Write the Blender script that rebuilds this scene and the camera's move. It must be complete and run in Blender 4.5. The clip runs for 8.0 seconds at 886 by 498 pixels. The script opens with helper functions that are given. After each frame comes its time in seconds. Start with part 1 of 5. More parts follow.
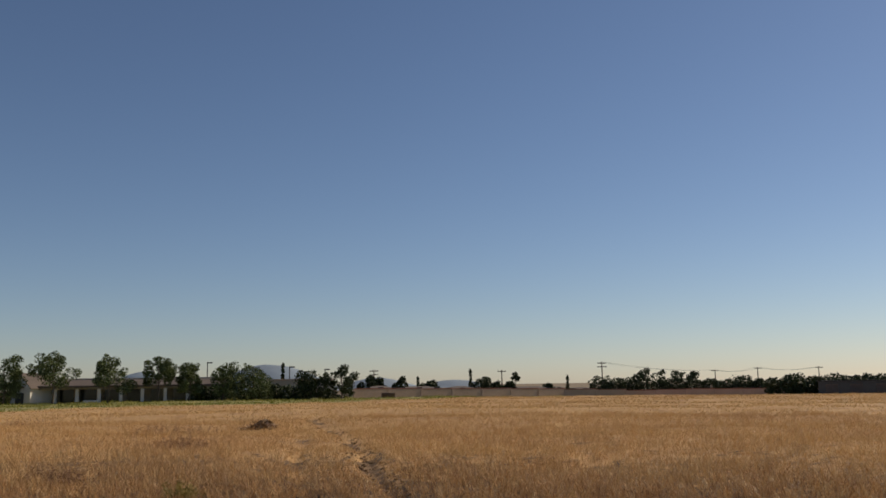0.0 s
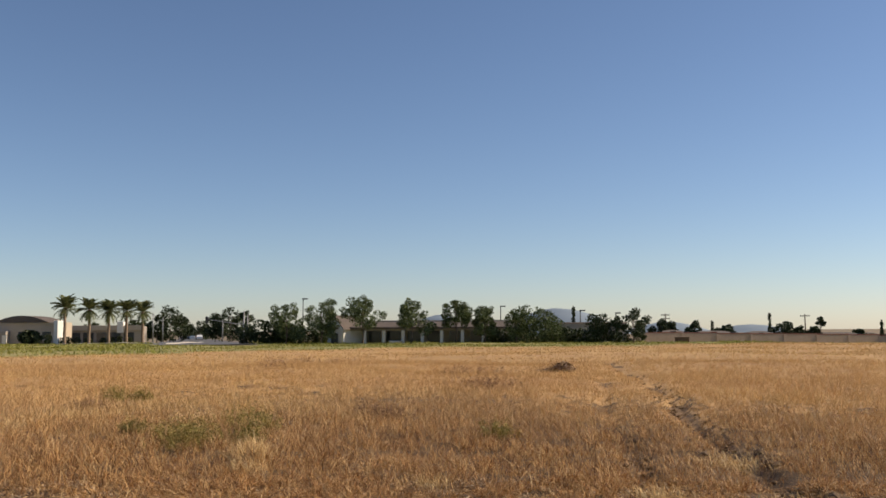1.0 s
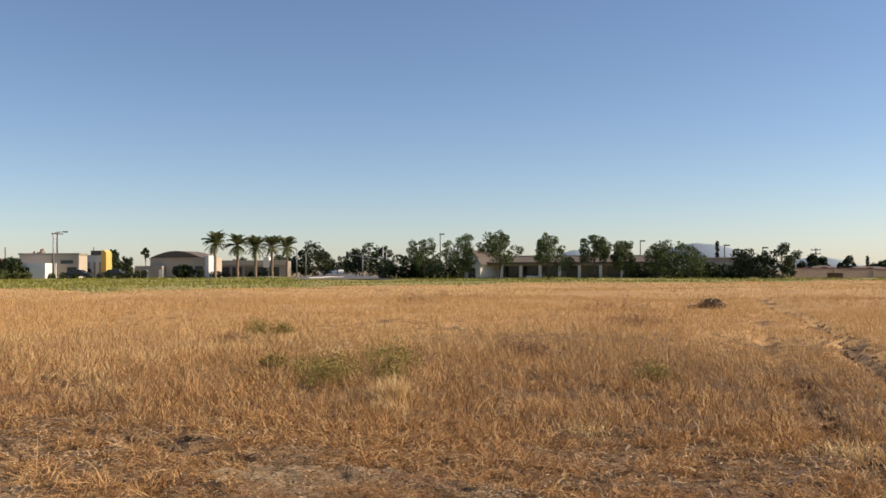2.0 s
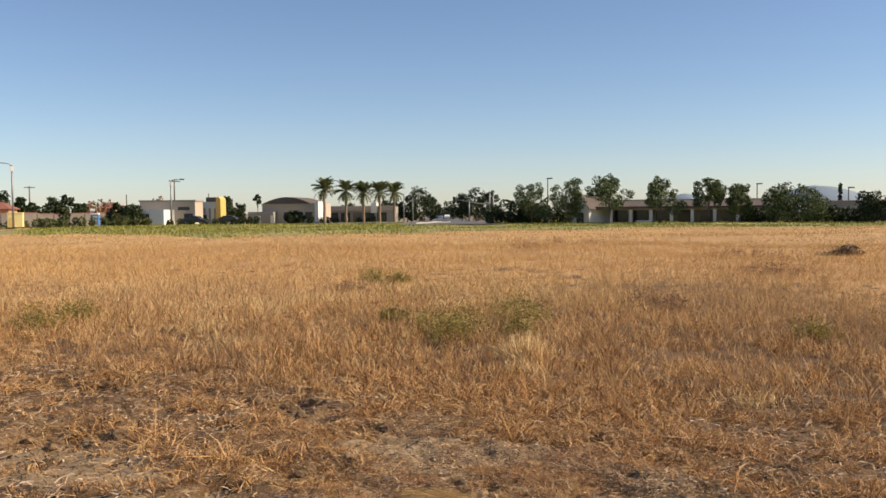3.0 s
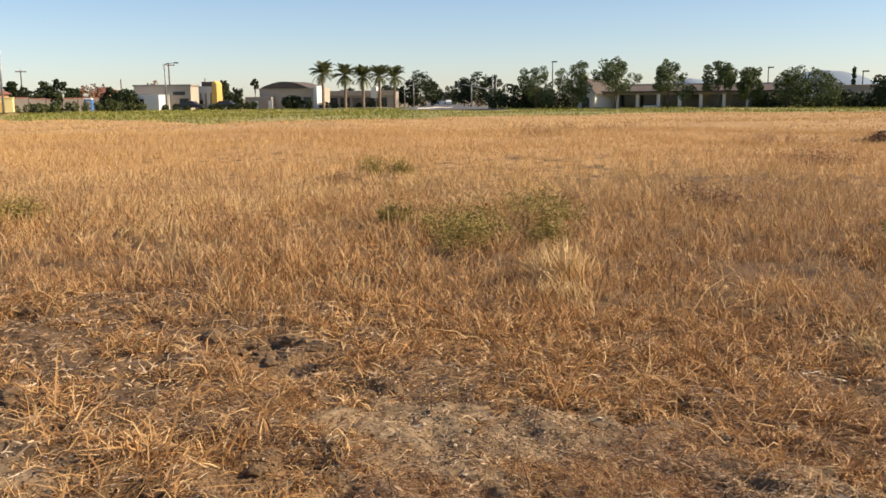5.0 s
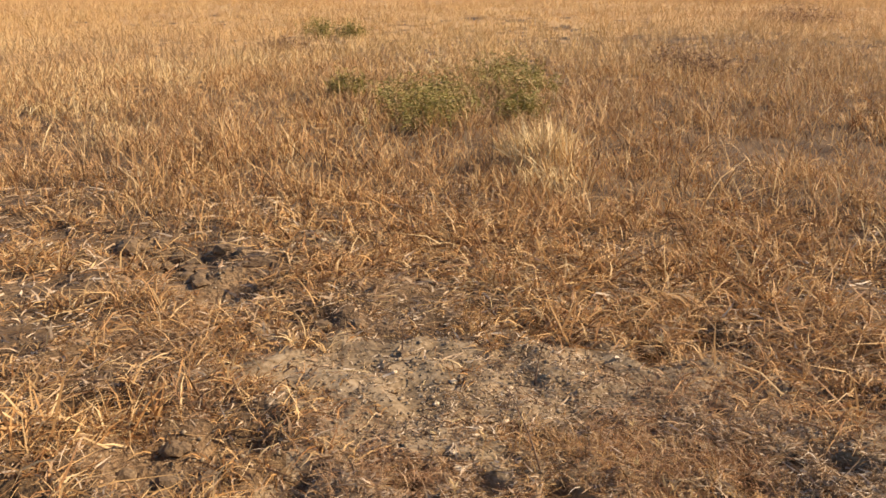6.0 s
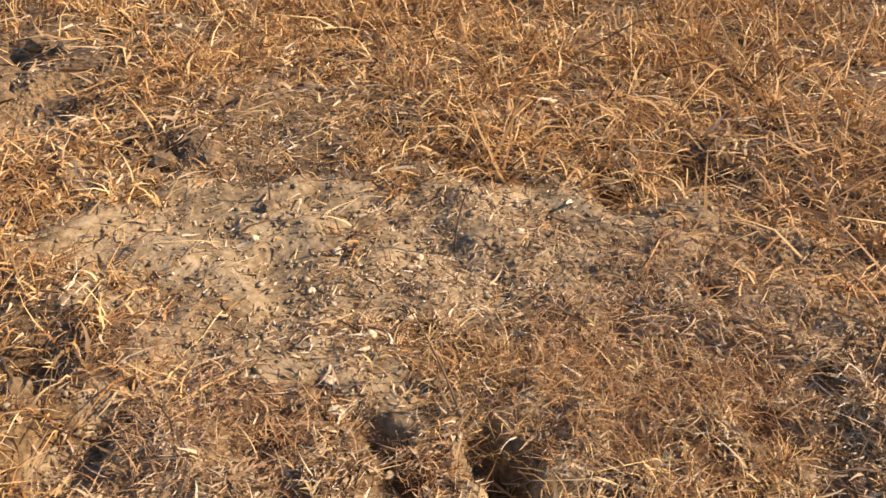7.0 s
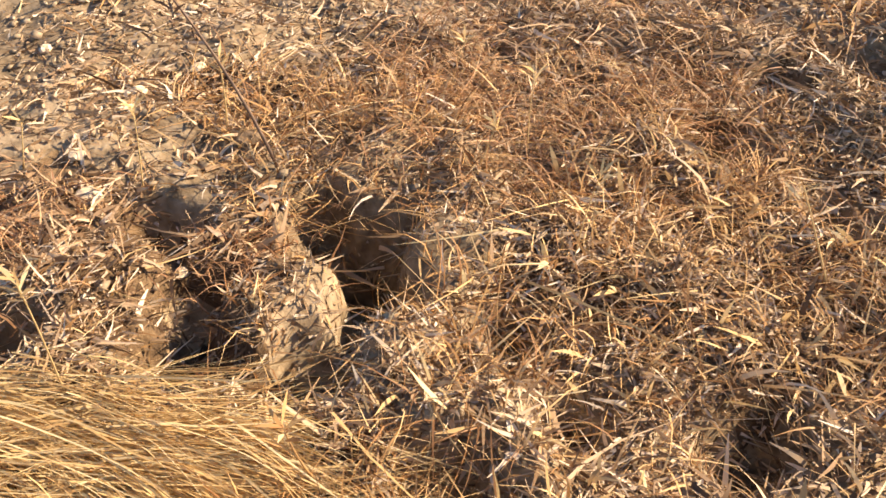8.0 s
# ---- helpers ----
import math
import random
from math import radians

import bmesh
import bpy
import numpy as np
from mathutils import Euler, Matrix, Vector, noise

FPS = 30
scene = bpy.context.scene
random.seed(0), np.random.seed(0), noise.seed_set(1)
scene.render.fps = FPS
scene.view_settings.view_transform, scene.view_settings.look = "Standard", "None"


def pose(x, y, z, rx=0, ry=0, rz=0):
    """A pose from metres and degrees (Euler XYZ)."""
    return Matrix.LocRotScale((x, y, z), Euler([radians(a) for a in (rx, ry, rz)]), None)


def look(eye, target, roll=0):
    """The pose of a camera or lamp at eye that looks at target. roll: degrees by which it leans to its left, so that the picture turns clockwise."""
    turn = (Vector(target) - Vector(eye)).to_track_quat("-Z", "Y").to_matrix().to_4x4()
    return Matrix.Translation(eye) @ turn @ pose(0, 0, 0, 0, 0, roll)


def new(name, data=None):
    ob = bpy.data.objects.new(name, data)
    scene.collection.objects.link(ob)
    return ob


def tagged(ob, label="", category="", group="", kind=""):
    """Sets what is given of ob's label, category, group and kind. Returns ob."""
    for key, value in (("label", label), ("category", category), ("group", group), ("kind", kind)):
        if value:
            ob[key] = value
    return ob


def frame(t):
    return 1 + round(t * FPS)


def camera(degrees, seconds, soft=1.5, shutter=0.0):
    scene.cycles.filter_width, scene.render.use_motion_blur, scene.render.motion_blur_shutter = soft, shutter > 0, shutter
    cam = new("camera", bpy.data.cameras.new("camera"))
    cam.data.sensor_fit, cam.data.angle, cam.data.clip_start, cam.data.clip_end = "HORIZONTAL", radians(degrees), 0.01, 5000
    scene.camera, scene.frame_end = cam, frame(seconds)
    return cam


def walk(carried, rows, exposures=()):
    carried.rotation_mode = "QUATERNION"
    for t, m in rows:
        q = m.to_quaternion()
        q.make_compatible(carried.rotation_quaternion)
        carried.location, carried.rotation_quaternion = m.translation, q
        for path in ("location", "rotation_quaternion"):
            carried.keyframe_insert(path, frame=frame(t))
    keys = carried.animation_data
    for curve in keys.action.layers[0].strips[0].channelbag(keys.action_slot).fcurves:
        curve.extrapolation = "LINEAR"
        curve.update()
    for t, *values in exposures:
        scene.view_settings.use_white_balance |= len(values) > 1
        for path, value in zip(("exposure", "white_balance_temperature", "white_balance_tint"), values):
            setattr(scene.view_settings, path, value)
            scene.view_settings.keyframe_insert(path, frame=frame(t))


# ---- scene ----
cam = camera(50.8, 8.0, soft=1.6)
PATH = [
    (0, (0.908, 1.364, 1.525), (0.478, 3.297, 1.808), -0.8),
    (0.5, (0.864, 1.488, 1.527), (0.107, 3.322, 1.778), -0.5),
    (1, (0.494, 1.612, 1.507), (-0.506, 3.336, 1.677), -0.3),
    (1.5, (0.206, 1.937, 1.472), (-0.935, 3.577, 1.568), -0.2),
    (3, (-0.819, 2.686, 1.515), (-2.231, 4.101, 1.431), -0.5),
    (3.5, (-1.3, 2.932, 1.502), (-2.772, 4.279, 1.357), -0.5),
    (4, (-1.603, 3.287, 1.468), (-3.082, 4.618, 1.269), -0.5),
    (5.3, (-2.429, 4.172, 1.435), (-3.79, 5.586, 1.049), -0.6),
    (5.5, (-2.551, 4.296, 1.449), (-3.889, 5.717, 1.013), -0.7),
    (6, (-2.998, 4.642, 1.384), (-4.279, 6.053, 0.775), -0.8),
    (6.5, (-3.261, 5.124, 1.319), (-4.446, 6.493, 0.469), -0.8),
    (7, (-3.553, 5.493, 1.196), (-4.602, 6.804, 0.109), -1.2),
    (7.3, (-3.716, 5.687, 0.926), (-4.656, 6.984, -0.271), -0.6),
    (7.5, (-3.728, 5.749, 0.757), (-4.624, 7.043, -0.477), -1.0),
    (8, (-3.745, 5.773, 0.662), (-4.433, 7.134, -0.632), -0.7),
]
EXPOSURES = [(0, -0.54), (0.5, -0.28), (1, 0.0), (1.5, 0.13), (3.5, 0.28), (5.5, 0.48), (6.5, 0.72), (7.2, 0.97), (8, 1.28)]
walk(cam, [(t, look(eye, target, roll)) for t, eye, target, roll in PATH], EXPOSURES)

# ---- light ----
SUN_BEARING, SUN_HEIGHT = 49.0, 34.0   # degrees clockwise from +y, degrees above the horizon
world = bpy.data.worlds.new("sky")
scene.world = world
world.use_nodes = True
wt = world.node_tree
sky = wt.nodes.new("ShaderNodeTexSky")
sky.sky_type, sky.sun_disc = "NISHITA", False
sky.sun_elevation, sky.sun_rotation = radians(SUN_HEIGHT), radians(SUN_BEARING)
sky.air_density, sky.dust_density, sky.ozone_density = 0.85, 0.25, 3.8
wt.nodes["Background"].inputs["Strength"].default_value = 0.106
sky_tint = wt.nodes.new("ShaderNodeVectorMath")   # even tint over the whole sky: red raised, green and blue slightly lowered
sky_tint.operation = "MULTIPLY"
sky_tint.inputs[1].default_value = (1.06, 0.98, 0.965)
wt.links.new(sky.outputs["Color"], sky_tint.inputs[0])
wt.links.new(sky_tint.outputs[0], wt.nodes["Background"].inputs["Color"])
sun_data = bpy.data.lights.new("sun", "SUN")
sun_data.energy, sun_data.angle, sun_data.color = 5.6, radians(0.6), (1.0, 0.82, 0.61)
sun = new("sun", sun_data)
sun.matrix_world = look((0, 0, 0), (-math.sin(radians(SUN_BEARING)) * math.cos(radians(SUN_HEIGHT)),
                                    -math.cos(radians(SUN_BEARING)) * math.cos(radians(SUN_HEIGHT)), -math.sin(radians(SUN_HEIGHT))))


# ---- materials ----
def material(name, colours, scale=4.0, fine=40.0, rough=0.85, bump=0.3, metallic=0.0, space="Object", bump_size=0.01, spread=0.5):
    """A surface of two to four colours mixed by coarse and fine noise, with relief."""
    m = bpy.data.materials.new(name)
    m.use_nodes = True
    t = m.node_tree
    p = t.nodes["Principled BSDF"]
    p.inputs["Roughness"].default_value, p.inputs["Metallic"].default_value = rough, metallic
    co = t.nodes.new("ShaderNodeTexCoord")
    a, b = t.nodes.new("ShaderNodeTexNoise"), t.nodes.new("ShaderNodeTexNoise")
    a.inputs["Scale"].default_value, b.inputs["Scale"].default_value = scale, fine
    a.inputs["Detail"].default_value, b.inputs["Detail"].default_value = 5, 4
    for n in (a, b):
        t.links.new(co.outputs[space], n.inputs["Vector"])
    mix = t.nodes.new("ShaderNodeMath")
    mix.operation = "MULTIPLY_ADD"
    mix.inputs[1].default_value = spread
    t.links.new(b.outputs["Fac"], mix.inputs[0])
    half = t.nodes.new("ShaderNodeMath")
    half.operation = "MULTIPLY"
    half.inputs[1].default_value = 1 - spread
    t.links.new(a.outputs["Fac"], half.inputs[0])
    t.links.new(half.outputs[0], mix.inputs[2])
    ramp = t.nodes.new("ShaderNodeValToRGB")
    e = ramp.color_ramp.elements
    while len(e) < len(colours):
        e.new(0.5)
    for i, c in enumerate(colours):
        e[i].position = 0.34 + 0.32 * i / (len(colours) - 1)
        e[i].color = (*c, 1)
    t.links.new(mix.outputs[0], ramp.inputs[0])
    t.links.new(ramp.outputs[0], p.inputs["Base Color"])
    if bump:
        bn = t.nodes.new("ShaderNodeBump")
        bn.inputs["Strength"].default_value, bn.inputs["Distance"].default_value = bump, bump_size
        t.links.new(b.outputs["Fac"], bn.inputs["Height"])
        t.links.new(bn.outputs[0], p.inputs["Normal"])
    return m


def blade_material(name, colours, tint, patch=0.35, through_light=0.2, drift=0.55):
    """Dry blades: each one its own shade, drifting in patches over the field towards tint."""
    m = bpy.data.materials.new(name)
    m.use_nodes = True
    t = m.node_tree
    p = t.nodes["Principled BSDF"]
    p.inputs["Roughness"].default_value = 0.55
    p.inputs["Specular IOR Level"].default_value = 0.2
    geo, co = t.nodes.new("ShaderNodeNewGeometry"), t.nodes.new("ShaderNodeTexCoord")
    ramp = t.nodes.new("ShaderNodeValToRGB")
    e = ramp.color_ramp.elements
    while len(e) < len(colours):
        e.new(0.5)
    for i, c in enumerate(colours):
        e[i].position = i / (len(colours) - 1)
        e[i].color = (*c, 1)
    t.links.new(geo.outputs["Random Per Island"], ramp.inputs[0])
    n = t.nodes.new("ShaderNodeTexNoise")
    n.inputs["Scale"].default_value, n.inputs["Detail"].default_value = patch, 4
    t.links.new(co.outputs["Object"], n.inputs["Vector"])
    fade = t.nodes.new("ShaderNodeMapRange")
    fade.inputs["From Min"].default_value, fade.inputs["From Max"].default_value = 0.42, 0.66
    fade.inputs["To Max"].default_value = drift
    t.links.new(n.outputs["Fac"], fade.inputs["Value"])
    mix = t.nodes.new("ShaderNodeMix")
    mix.data_type = "RGBA"
    mix.inputs["B"].default_value = (*tint, 1)
    mix.inputs[7].default_value = (*tint, 1)
    t.links.new(fade.outputs[0], mix.inputs[0])
    t.links.new(ramp.outputs[0], mix.inputs[6])
    t.links.new(mix.outputs[2], p.inputs["Base Color"])
    thin = t.nodes.new("ShaderNodeBsdfTranslucent")
    t.links.new(mix.outputs[2], thin.inputs["Color"])
    both = t.nodes.new("ShaderNodeMixShader")
    both.inputs[0].default_value = through_light
    t.links.new(p.outputs[0], both.inputs[1])
    t.links.new(thin.outputs[0], both.inputs[2])
    t.links.new(both.outputs[0], t.nodes["Material Output"].inputs["Surface"])
    return m


STRAW = [(0.09, 0.036, 0.013), (0.31, 0.145, 0.05), (0.54, 0.30, 0.11), (0.63, 0.40, 0.17), (0.74, 0.54, 0.28)]
M_STRAW = blade_material("dry_grass", STRAW, (0.44, 0.27, 0.135), 0.45)
M_PALEFIELD = blade_material("pale_field_grass", [(0.54, 0.34, 0.135), (0.64, 0.43, 0.18), (0.70, 0.50, 0.24)], (0.48, 0.30, 0.13), 0.07)
M_FIELD = blade_material("golden_grass", [(0.42, 0.24, 0.09), (0.57, 0.36, 0.145), (0.64, 0.43, 0.19), (0.70, 0.50, 0.25)], (0.48, 0.30, 0.15), 0.16)
M_LITTER = blade_material("straw_litter", [(0.08, 0.046, 0.024), (0.21, 0.125, 0.062), (0.40, 0.26, 0.14), (0.58, 0.42, 0.26), (0.74, 0.61, 0.45)], (0.36, 0.225, 0.12), 1.1, 0.15)
M_MAT = blade_material("pale_straw", [(0.34, 0.2, 0.08), (0.6, 0.4, 0.17), (0.7, 0.5, 0.23), (0.78, 0.62, 0.35)], (0.6, 0.42, 0.2), 2.0, 0.25)
M_GREEN = blade_material("green_weed_leaf", [(0.13, 0.108, 0.028), (0.22, 0.19, 0.045), (0.34, 0.275, 0.075), (0.48, 0.35, 0.14)], (0.32, 0.24, 0.08), 1.0)
M_VERGE = blade_material("verge_weed", [(0.11, 0.14, 0.025), (0.19, 0.21, 0.035), (0.27, 0.27, 0.045), (0.37, 0.33, 0.08)], (0.36, 0.29, 0.08), 0.12)
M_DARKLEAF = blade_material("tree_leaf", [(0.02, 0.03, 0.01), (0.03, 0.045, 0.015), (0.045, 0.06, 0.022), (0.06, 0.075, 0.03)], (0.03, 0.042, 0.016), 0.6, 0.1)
M_GREYLEAF = blade_material("broad_tree_leaf", [(0.03, 0.045, 0.014), (0.065, 0.09, 0.03), (0.125, 0.16, 0.057), (0.22, 0.255, 0.11)], (0.05, 0.065, 0.025), 0.5, 0.2)
M_PALM = blade_material("palm_leaf", [(0.07, 0.09, 0.035), (0.13, 0.15, 0.06), (0.22, 0.22, 0.1)], (0.13, 0.14, 0.06), 0.5, 0.2)
M_SHRUB = blade_material("shrub_leaf", [(0.05, 0.065, 0.02), (0.09, 0.11, 0.035), (0.14, 0.15, 0.05)], (0.1, 0.1, 0.04), 0.4, 0.15)
M_REDBUSH = blade_material("bare_shrub", [(0.13, 0.07, 0.035), (0.24, 0.135, 0.07), (0.33, 0.19, 0.1)], (0.2, 0.11, 0.055), 0.5, 0.1)
M_SOIL = material("dry_soil", [(0.09, 0.055, 0.027), (0.19, 0.128, 0.065), (0.29, 0.205, 0.115), (0.36, 0.27, 0.165)], 5.0, 55, 0.95, 0.5, bump_size=0.010)
M_CRUMB = material("soil_crumb", [(0.14, 0.092, 0.05), (0.27, 0.195, 0.112), (0.40, 0.305, 0.19)], 9, 70, 0.95, 0.25, bump_size=0.002)
# litter-covered soil, darkened further to paint in the shade between tufts
M_SHADED_DUFF = material("shade_dark_litter_soil", [(0.04, 0.021, 0.008), (0.11, 0.063, 0.026), (0.26, 0.162, 0.076)], 3.5, 60, 0.95, 0.8, bump_size=0.012)
M_TURNED = material("turned_soil", [(0.07, 0.038, 0.016), (0.17, 0.1, 0.045), (0.31, 0.2, 0.1)], 3.0, 40, 0.95, 0.9, bump_size=0.03)
M_STUBBLE = material("field_soil", [(0.30, 0.17, 0.07), (0.46, 0.28, 0.115), (0.54, 0.35, 0.15)], 0.6, 9, 0.95, 0.6, bump_size=0.05)
M_VERGESOIL = material("verge_soil", [(0.15, 0.15, 0.04), (0.26, 0.24, 0.08), (0.36, 0.29, 0.12)], 0.08, 1.5, 0.95, 0.5, bump_size=0.1)
M_FAR = material("far_land", [(0.13, 0.10, 0.06), (0.22, 0.17, 0.10), (0.3, 0.23, 0.14)], 0.01, 0.2, 0.95, 0)
M_CLOD = material("earth_clod", [(0.08, 0.048, 0.022), (0.16, 0.1, 0.05), (0.28, 0.19, 0.1)], 14, 90, 0.95, 0.8, bump_size=0.006)
M_STONE = material("pale_stone", [(0.46, 0.33, 0.19), (0.66, 0.5, 0.31), (0.76, 0.62, 0.42)], 20, 120, 0.8, 0.4, bump_size=0.003)
M_STALK = material("dark_stalk", [(0.09, 0.05, 0.03), (0.2, 0.12, 0.07)], 10, 80, 0.7, 0.3, bump_size=0.002)
M_BRANCH = material("bark", [(0.10, 0.075, 0.055), (0.22, 0.17, 0.13)], 3, 20, 0.9, 0.6, bump_size=0.03)
M_PALMBARK = material("palm_bark", [(0.16, 0.11, 0.075), (0.30, 0.22, 0.16)], 2, 9, 0.9, 0.8, bump_size=0.06)
M_ASPHALT = material("asphalt", [(0.09, 0.09, 0.092), (0.14, 0.138, 0.135)], 0.2, 8, 0.85, 0.2)
M_TRACK = material("pale_dust", [(0.44, 0.35, 0.24), (0.58, 0.48, 0.35)], 0.3, 3, 0.95, 0.3)
M_CONCRETE = material("concrete", [(0.42, 0.39, 0.35), (0.56, 0.52, 0.47)], 0.5, 6, 0.85, 0.2)
M_BLOCK = material("block_wall", [(0.13, 0.11, 0.092), (0.18, 0.155, 0.13)], 0.3, 4, 0.9, 0.3)
M_NEBLOCK = material("brown_block_wall", [(0.36, 0.26, 0.19), (0.46, 0.34, 0.26)], 0.3, 4, 0.9, 0.3)
M_COPING = material("red_coping", [(0.18, 0.07, 0.05), (0.26, 0.10, 0.07)], 0.6, 5, 0.85, 0.2)
M_STUCCO = material("beige_stucco", [(0.42, 0.35, 0.27), (0.52, 0.44, 0.35)], 0.4, 5, 0.9, 0.2)
M_GREYSTUCCO = material("grey_stucco", [(0.30, 0.26, 0.225), (0.37, 0.33, 0.285)], 0.4, 5, 0.9, 0.2)
M_WHITE = material("white_paint", [(0.68, 0.65, 0.6), (0.8, 0.78, 0.74)], 0.6, 6, 0.7, 0.1)
M_YELLOW = material("yellow_paint", [(0.60, 0.40, 0.10), (0.68, 0.47, 0.14)], 0.6, 6, 0.7, 0.1)
M_PALEYELLOW = material("pale_yellow_paint", [(0.68, 0.56, 0.22), (0.76, 0.65, 0.3)], 0.6, 6, 0.7, 0.1)
M_SALMON = material("salmon_stucco", [(0.5, 0.24, 0.15), (0.58, 0.3, 0.2)], 0.4, 5, 0.9, 0.2)
M_TILE = material("red_roof_tile", [(0.22, 0.085, 0.055), (0.32, 0.135, 0.09)], 0.6, 6, 0.85, 0.4, bump_size=0.05)
M_BROWNROOF = material("brown_roof", [(0.095, 0.076, 0.063), (0.15, 0.12, 0.1)], 0.4, 6, 0.9, 0.4, bump_size=0.05)
M_DARK = material("dark_opening", [(0.02, 0.019, 0.018), (0.04, 0.037, 0.034)], 0.6, 4, 0.6, 0)
M_GLASS = material("window_glass", [(0.03, 0.035, 0.04), (0.05, 0.055, 0.06)], 0.6, 4, 0.12, 0)
M_STEEL = material("galvanised_steel", [(0.2, 0.2, 0.2), (0.28, 0.28, 0.28)], 1, 12, 0.5, 0.05, 0.6)
M_WOODPOLE = material("pole_wood", [(0.09, 0.065, 0.05), (0.16, 0.12, 0.09)], 1, 12, 0.9, 0.4)
M_BLUE = material("blue_plastic", [(0.05, 0.16, 0.42), (0.08, 0.22, 0.5)], 1, 8, 0.5, 0.05)
M_BROWNBOX = material("rusty_box", [(0.12, 0.065, 0.035), (0.2, 0.115, 0.065)], 1, 8, 0.8, 0.2)
# the haze of distance is put into the hills' pale blue base colour
M_HILL = material("haze_tinted_hill", [(0.21, 0.27, 0.33), (0.25, 0.31, 0.37)], 0.003, 0.03, 1.0, 0)
M_CARWHITE = material("white_car_paint", [(0.7, 0.7, 0.7), (0.78, 0.78, 0.78)], 0.5, 4, 0.3, 0)
M_CARDARK = material("dark_car_paint", [(0.03, 0.033, 0.04), (0.05, 0.053, 0.06)], 0.5, 4, 0.3, 0)
M_TYRE = material("tyre", [(0.02, 0.02, 0.02), (0.035, 0.035, 0.035)], 3, 20, 0.9, 0)
M_CABLE = material("cable", [(0.03, 0.03, 0.03), (0.05, 0.05, 0.05)], 1, 5, 0.7, 0)


# ---- terrain ----
rng = np.random.default_rng(7)
LATTICE = rng.random((256, 256))


def wave(x, y, size):
    """Smooth noise from -1 to 1 with features of that size."""
    u, v = np.asarray(x, float) / size + 71.3, np.asarray(y, float) / size + 37.7
    i, j = np.floor(u).astype(int), np.floor(v).astype(int)
    f, g = u - i, v - j
    f, g = f * f * (3 - 2 * f), g * g * (3 - 2 * g)
    a, b, c, d = (LATTICE[(i + p) % 256, (j + q) % 256] for p, q in ((0, 0), (1, 0), (0, 1), (1, 1)))
    return 2 * (a * (1 - f) * (1 - g) + b * f * (1 - g) + c * (1 - f) * g + d * f * g) - 1


def step(v, lo, hi):
    k = np.clip((np.asarray(v, float) - lo) / (hi - lo), 0, 1)
    return k * k * (3 - 2 * k)


RUT_A = [(-0.2, 8.6), (-0.75, 9.8), (-1.7, 11.9), (-2.8, 14.2), (-3.8, 16.8), (-5.8, 22.0), (-8.3, 28.4), (-12.5, 37.0)]
RUT_B = [(-0.9, 7.9), (-1.6, 9.1), (-2.6, 11.1), (-3.9, 13.9), (-5.2, 16.9), (-8.3, 25.2), (-9.6, 28.2)]
# hollows: x, y, radius, depth
HOLLOWS = [(-4.214, 6.464, 0.06, 0.20), (-4.14, 6.405, 0.055, 0.18), (-4.275, 6.51, 0.035, 0.10), (-4.337, 6.315, 0.05, 0.07), (-4.44, 6.39, 0.05, 0.07), (-4.15, 6.275, 0.05, 0.10),
           (-4.27, 6.235, 0.045, 0.08), (-3.965, 6.205, 0.05, 0.10), (-3.99, 6.385, 0.03, 0.04), (-3.895, 6.32, 0.04, 0.06), (-3.744, 6.37, 0.05, 0.07), (-3.88, 6.83, 0.05, 0.08),
           (-3.69, 6.71, 0.055, 0.08), (-3.84, 7.0, 0.04, 0.04), (-3.70, 7.06, 0.05, 0.04), (-4.446, 6.17, 0.04, 0.06), (-4.12, 7.14, 0.04, 0.05), (-4.22, 6.93, 0.04, 0.05), (-4.60, 6.24, 0.05, 0.06),
           (-5.2, 5.85, 0.16, 0.07), (-5.14, 6.09, 0.10, 0.07), (-5.7, 5.89, 0.12, 0.07), (-6.9, 6.95, 0.2, 0.04), (-6.2, 6.76, 0.16, 0.05), (-5.69, 6.8, 0.14, 0.05), (-4.86, 6.0, 0.12, 0.06), (-5.31, 5.41, 0.14, 0.07),
           (-4.51, 7.45, 0.10, 0.06), (-4.41, 7.64, 0.12, 0.06), (-6.56, 4.67, 0.22, 0.09), (-7.2, 5.22, 0.35, 0.09), (-8.57, 6.21, 0.22, 0.09), (-9.05, 6.08, 0.2, 0.08), (-1.75, 9.35, 0.2, 0.1), (-2.58, 10.86, 0.2, 0.1),
           (-1.0, 10.6, 0.25, 0.1), (-1.9, 12.6, 0.22, 0.1), (-7.87, 5.0, 0.16, 0.10), (-6.74, 6.88, 0.2, 0.06)]


# patches of freshly turned dark earth: x, y, half length, half width
TURNED = [(-7.1, 5.25, 0.75, 0.28), (-6.9, 7.02, 0.42, 0.16), (-8.5, 6.2, 0.4, 0.16), (-6.45, 6.8, 0.35, 0.12), (-5.25, 5.9, 0.3, 0.12), (-7.9, 5.0, 0.4, 0.2), (-5.6, 6.85, 0.25, 0.1)]


def dark_earth(x, y):
    """Below 1 inside a patch of turned earth."""
    best = np.full(np.shape(x), 9.0)
    for px, py, a, b in TURNED:
        u, v = (x - px) * 0.74 + (y - py) * 0.67, -(x - px) * 0.67 + (y - py) * 0.74
        best = np.minimum(best, np.hypot(u / a, v / b))
    return best + 0.35 * wave(x, y, 0.25)


def off_line(x, y, line):
    best = np.full(np.shape(x), 1e9)
    for (ax, ay), (bx, by) in zip(line, line[1:]):
        dx, dy = bx - ax, by - ay
        k = np.clip(((x - ax) * dx + (y - ay) * dy) / (dx * dx + dy * dy), 0, 1)
        best = np.minimum(best, np.hypot(x - ax - k * dx, y - ay - k * dy))
    return best


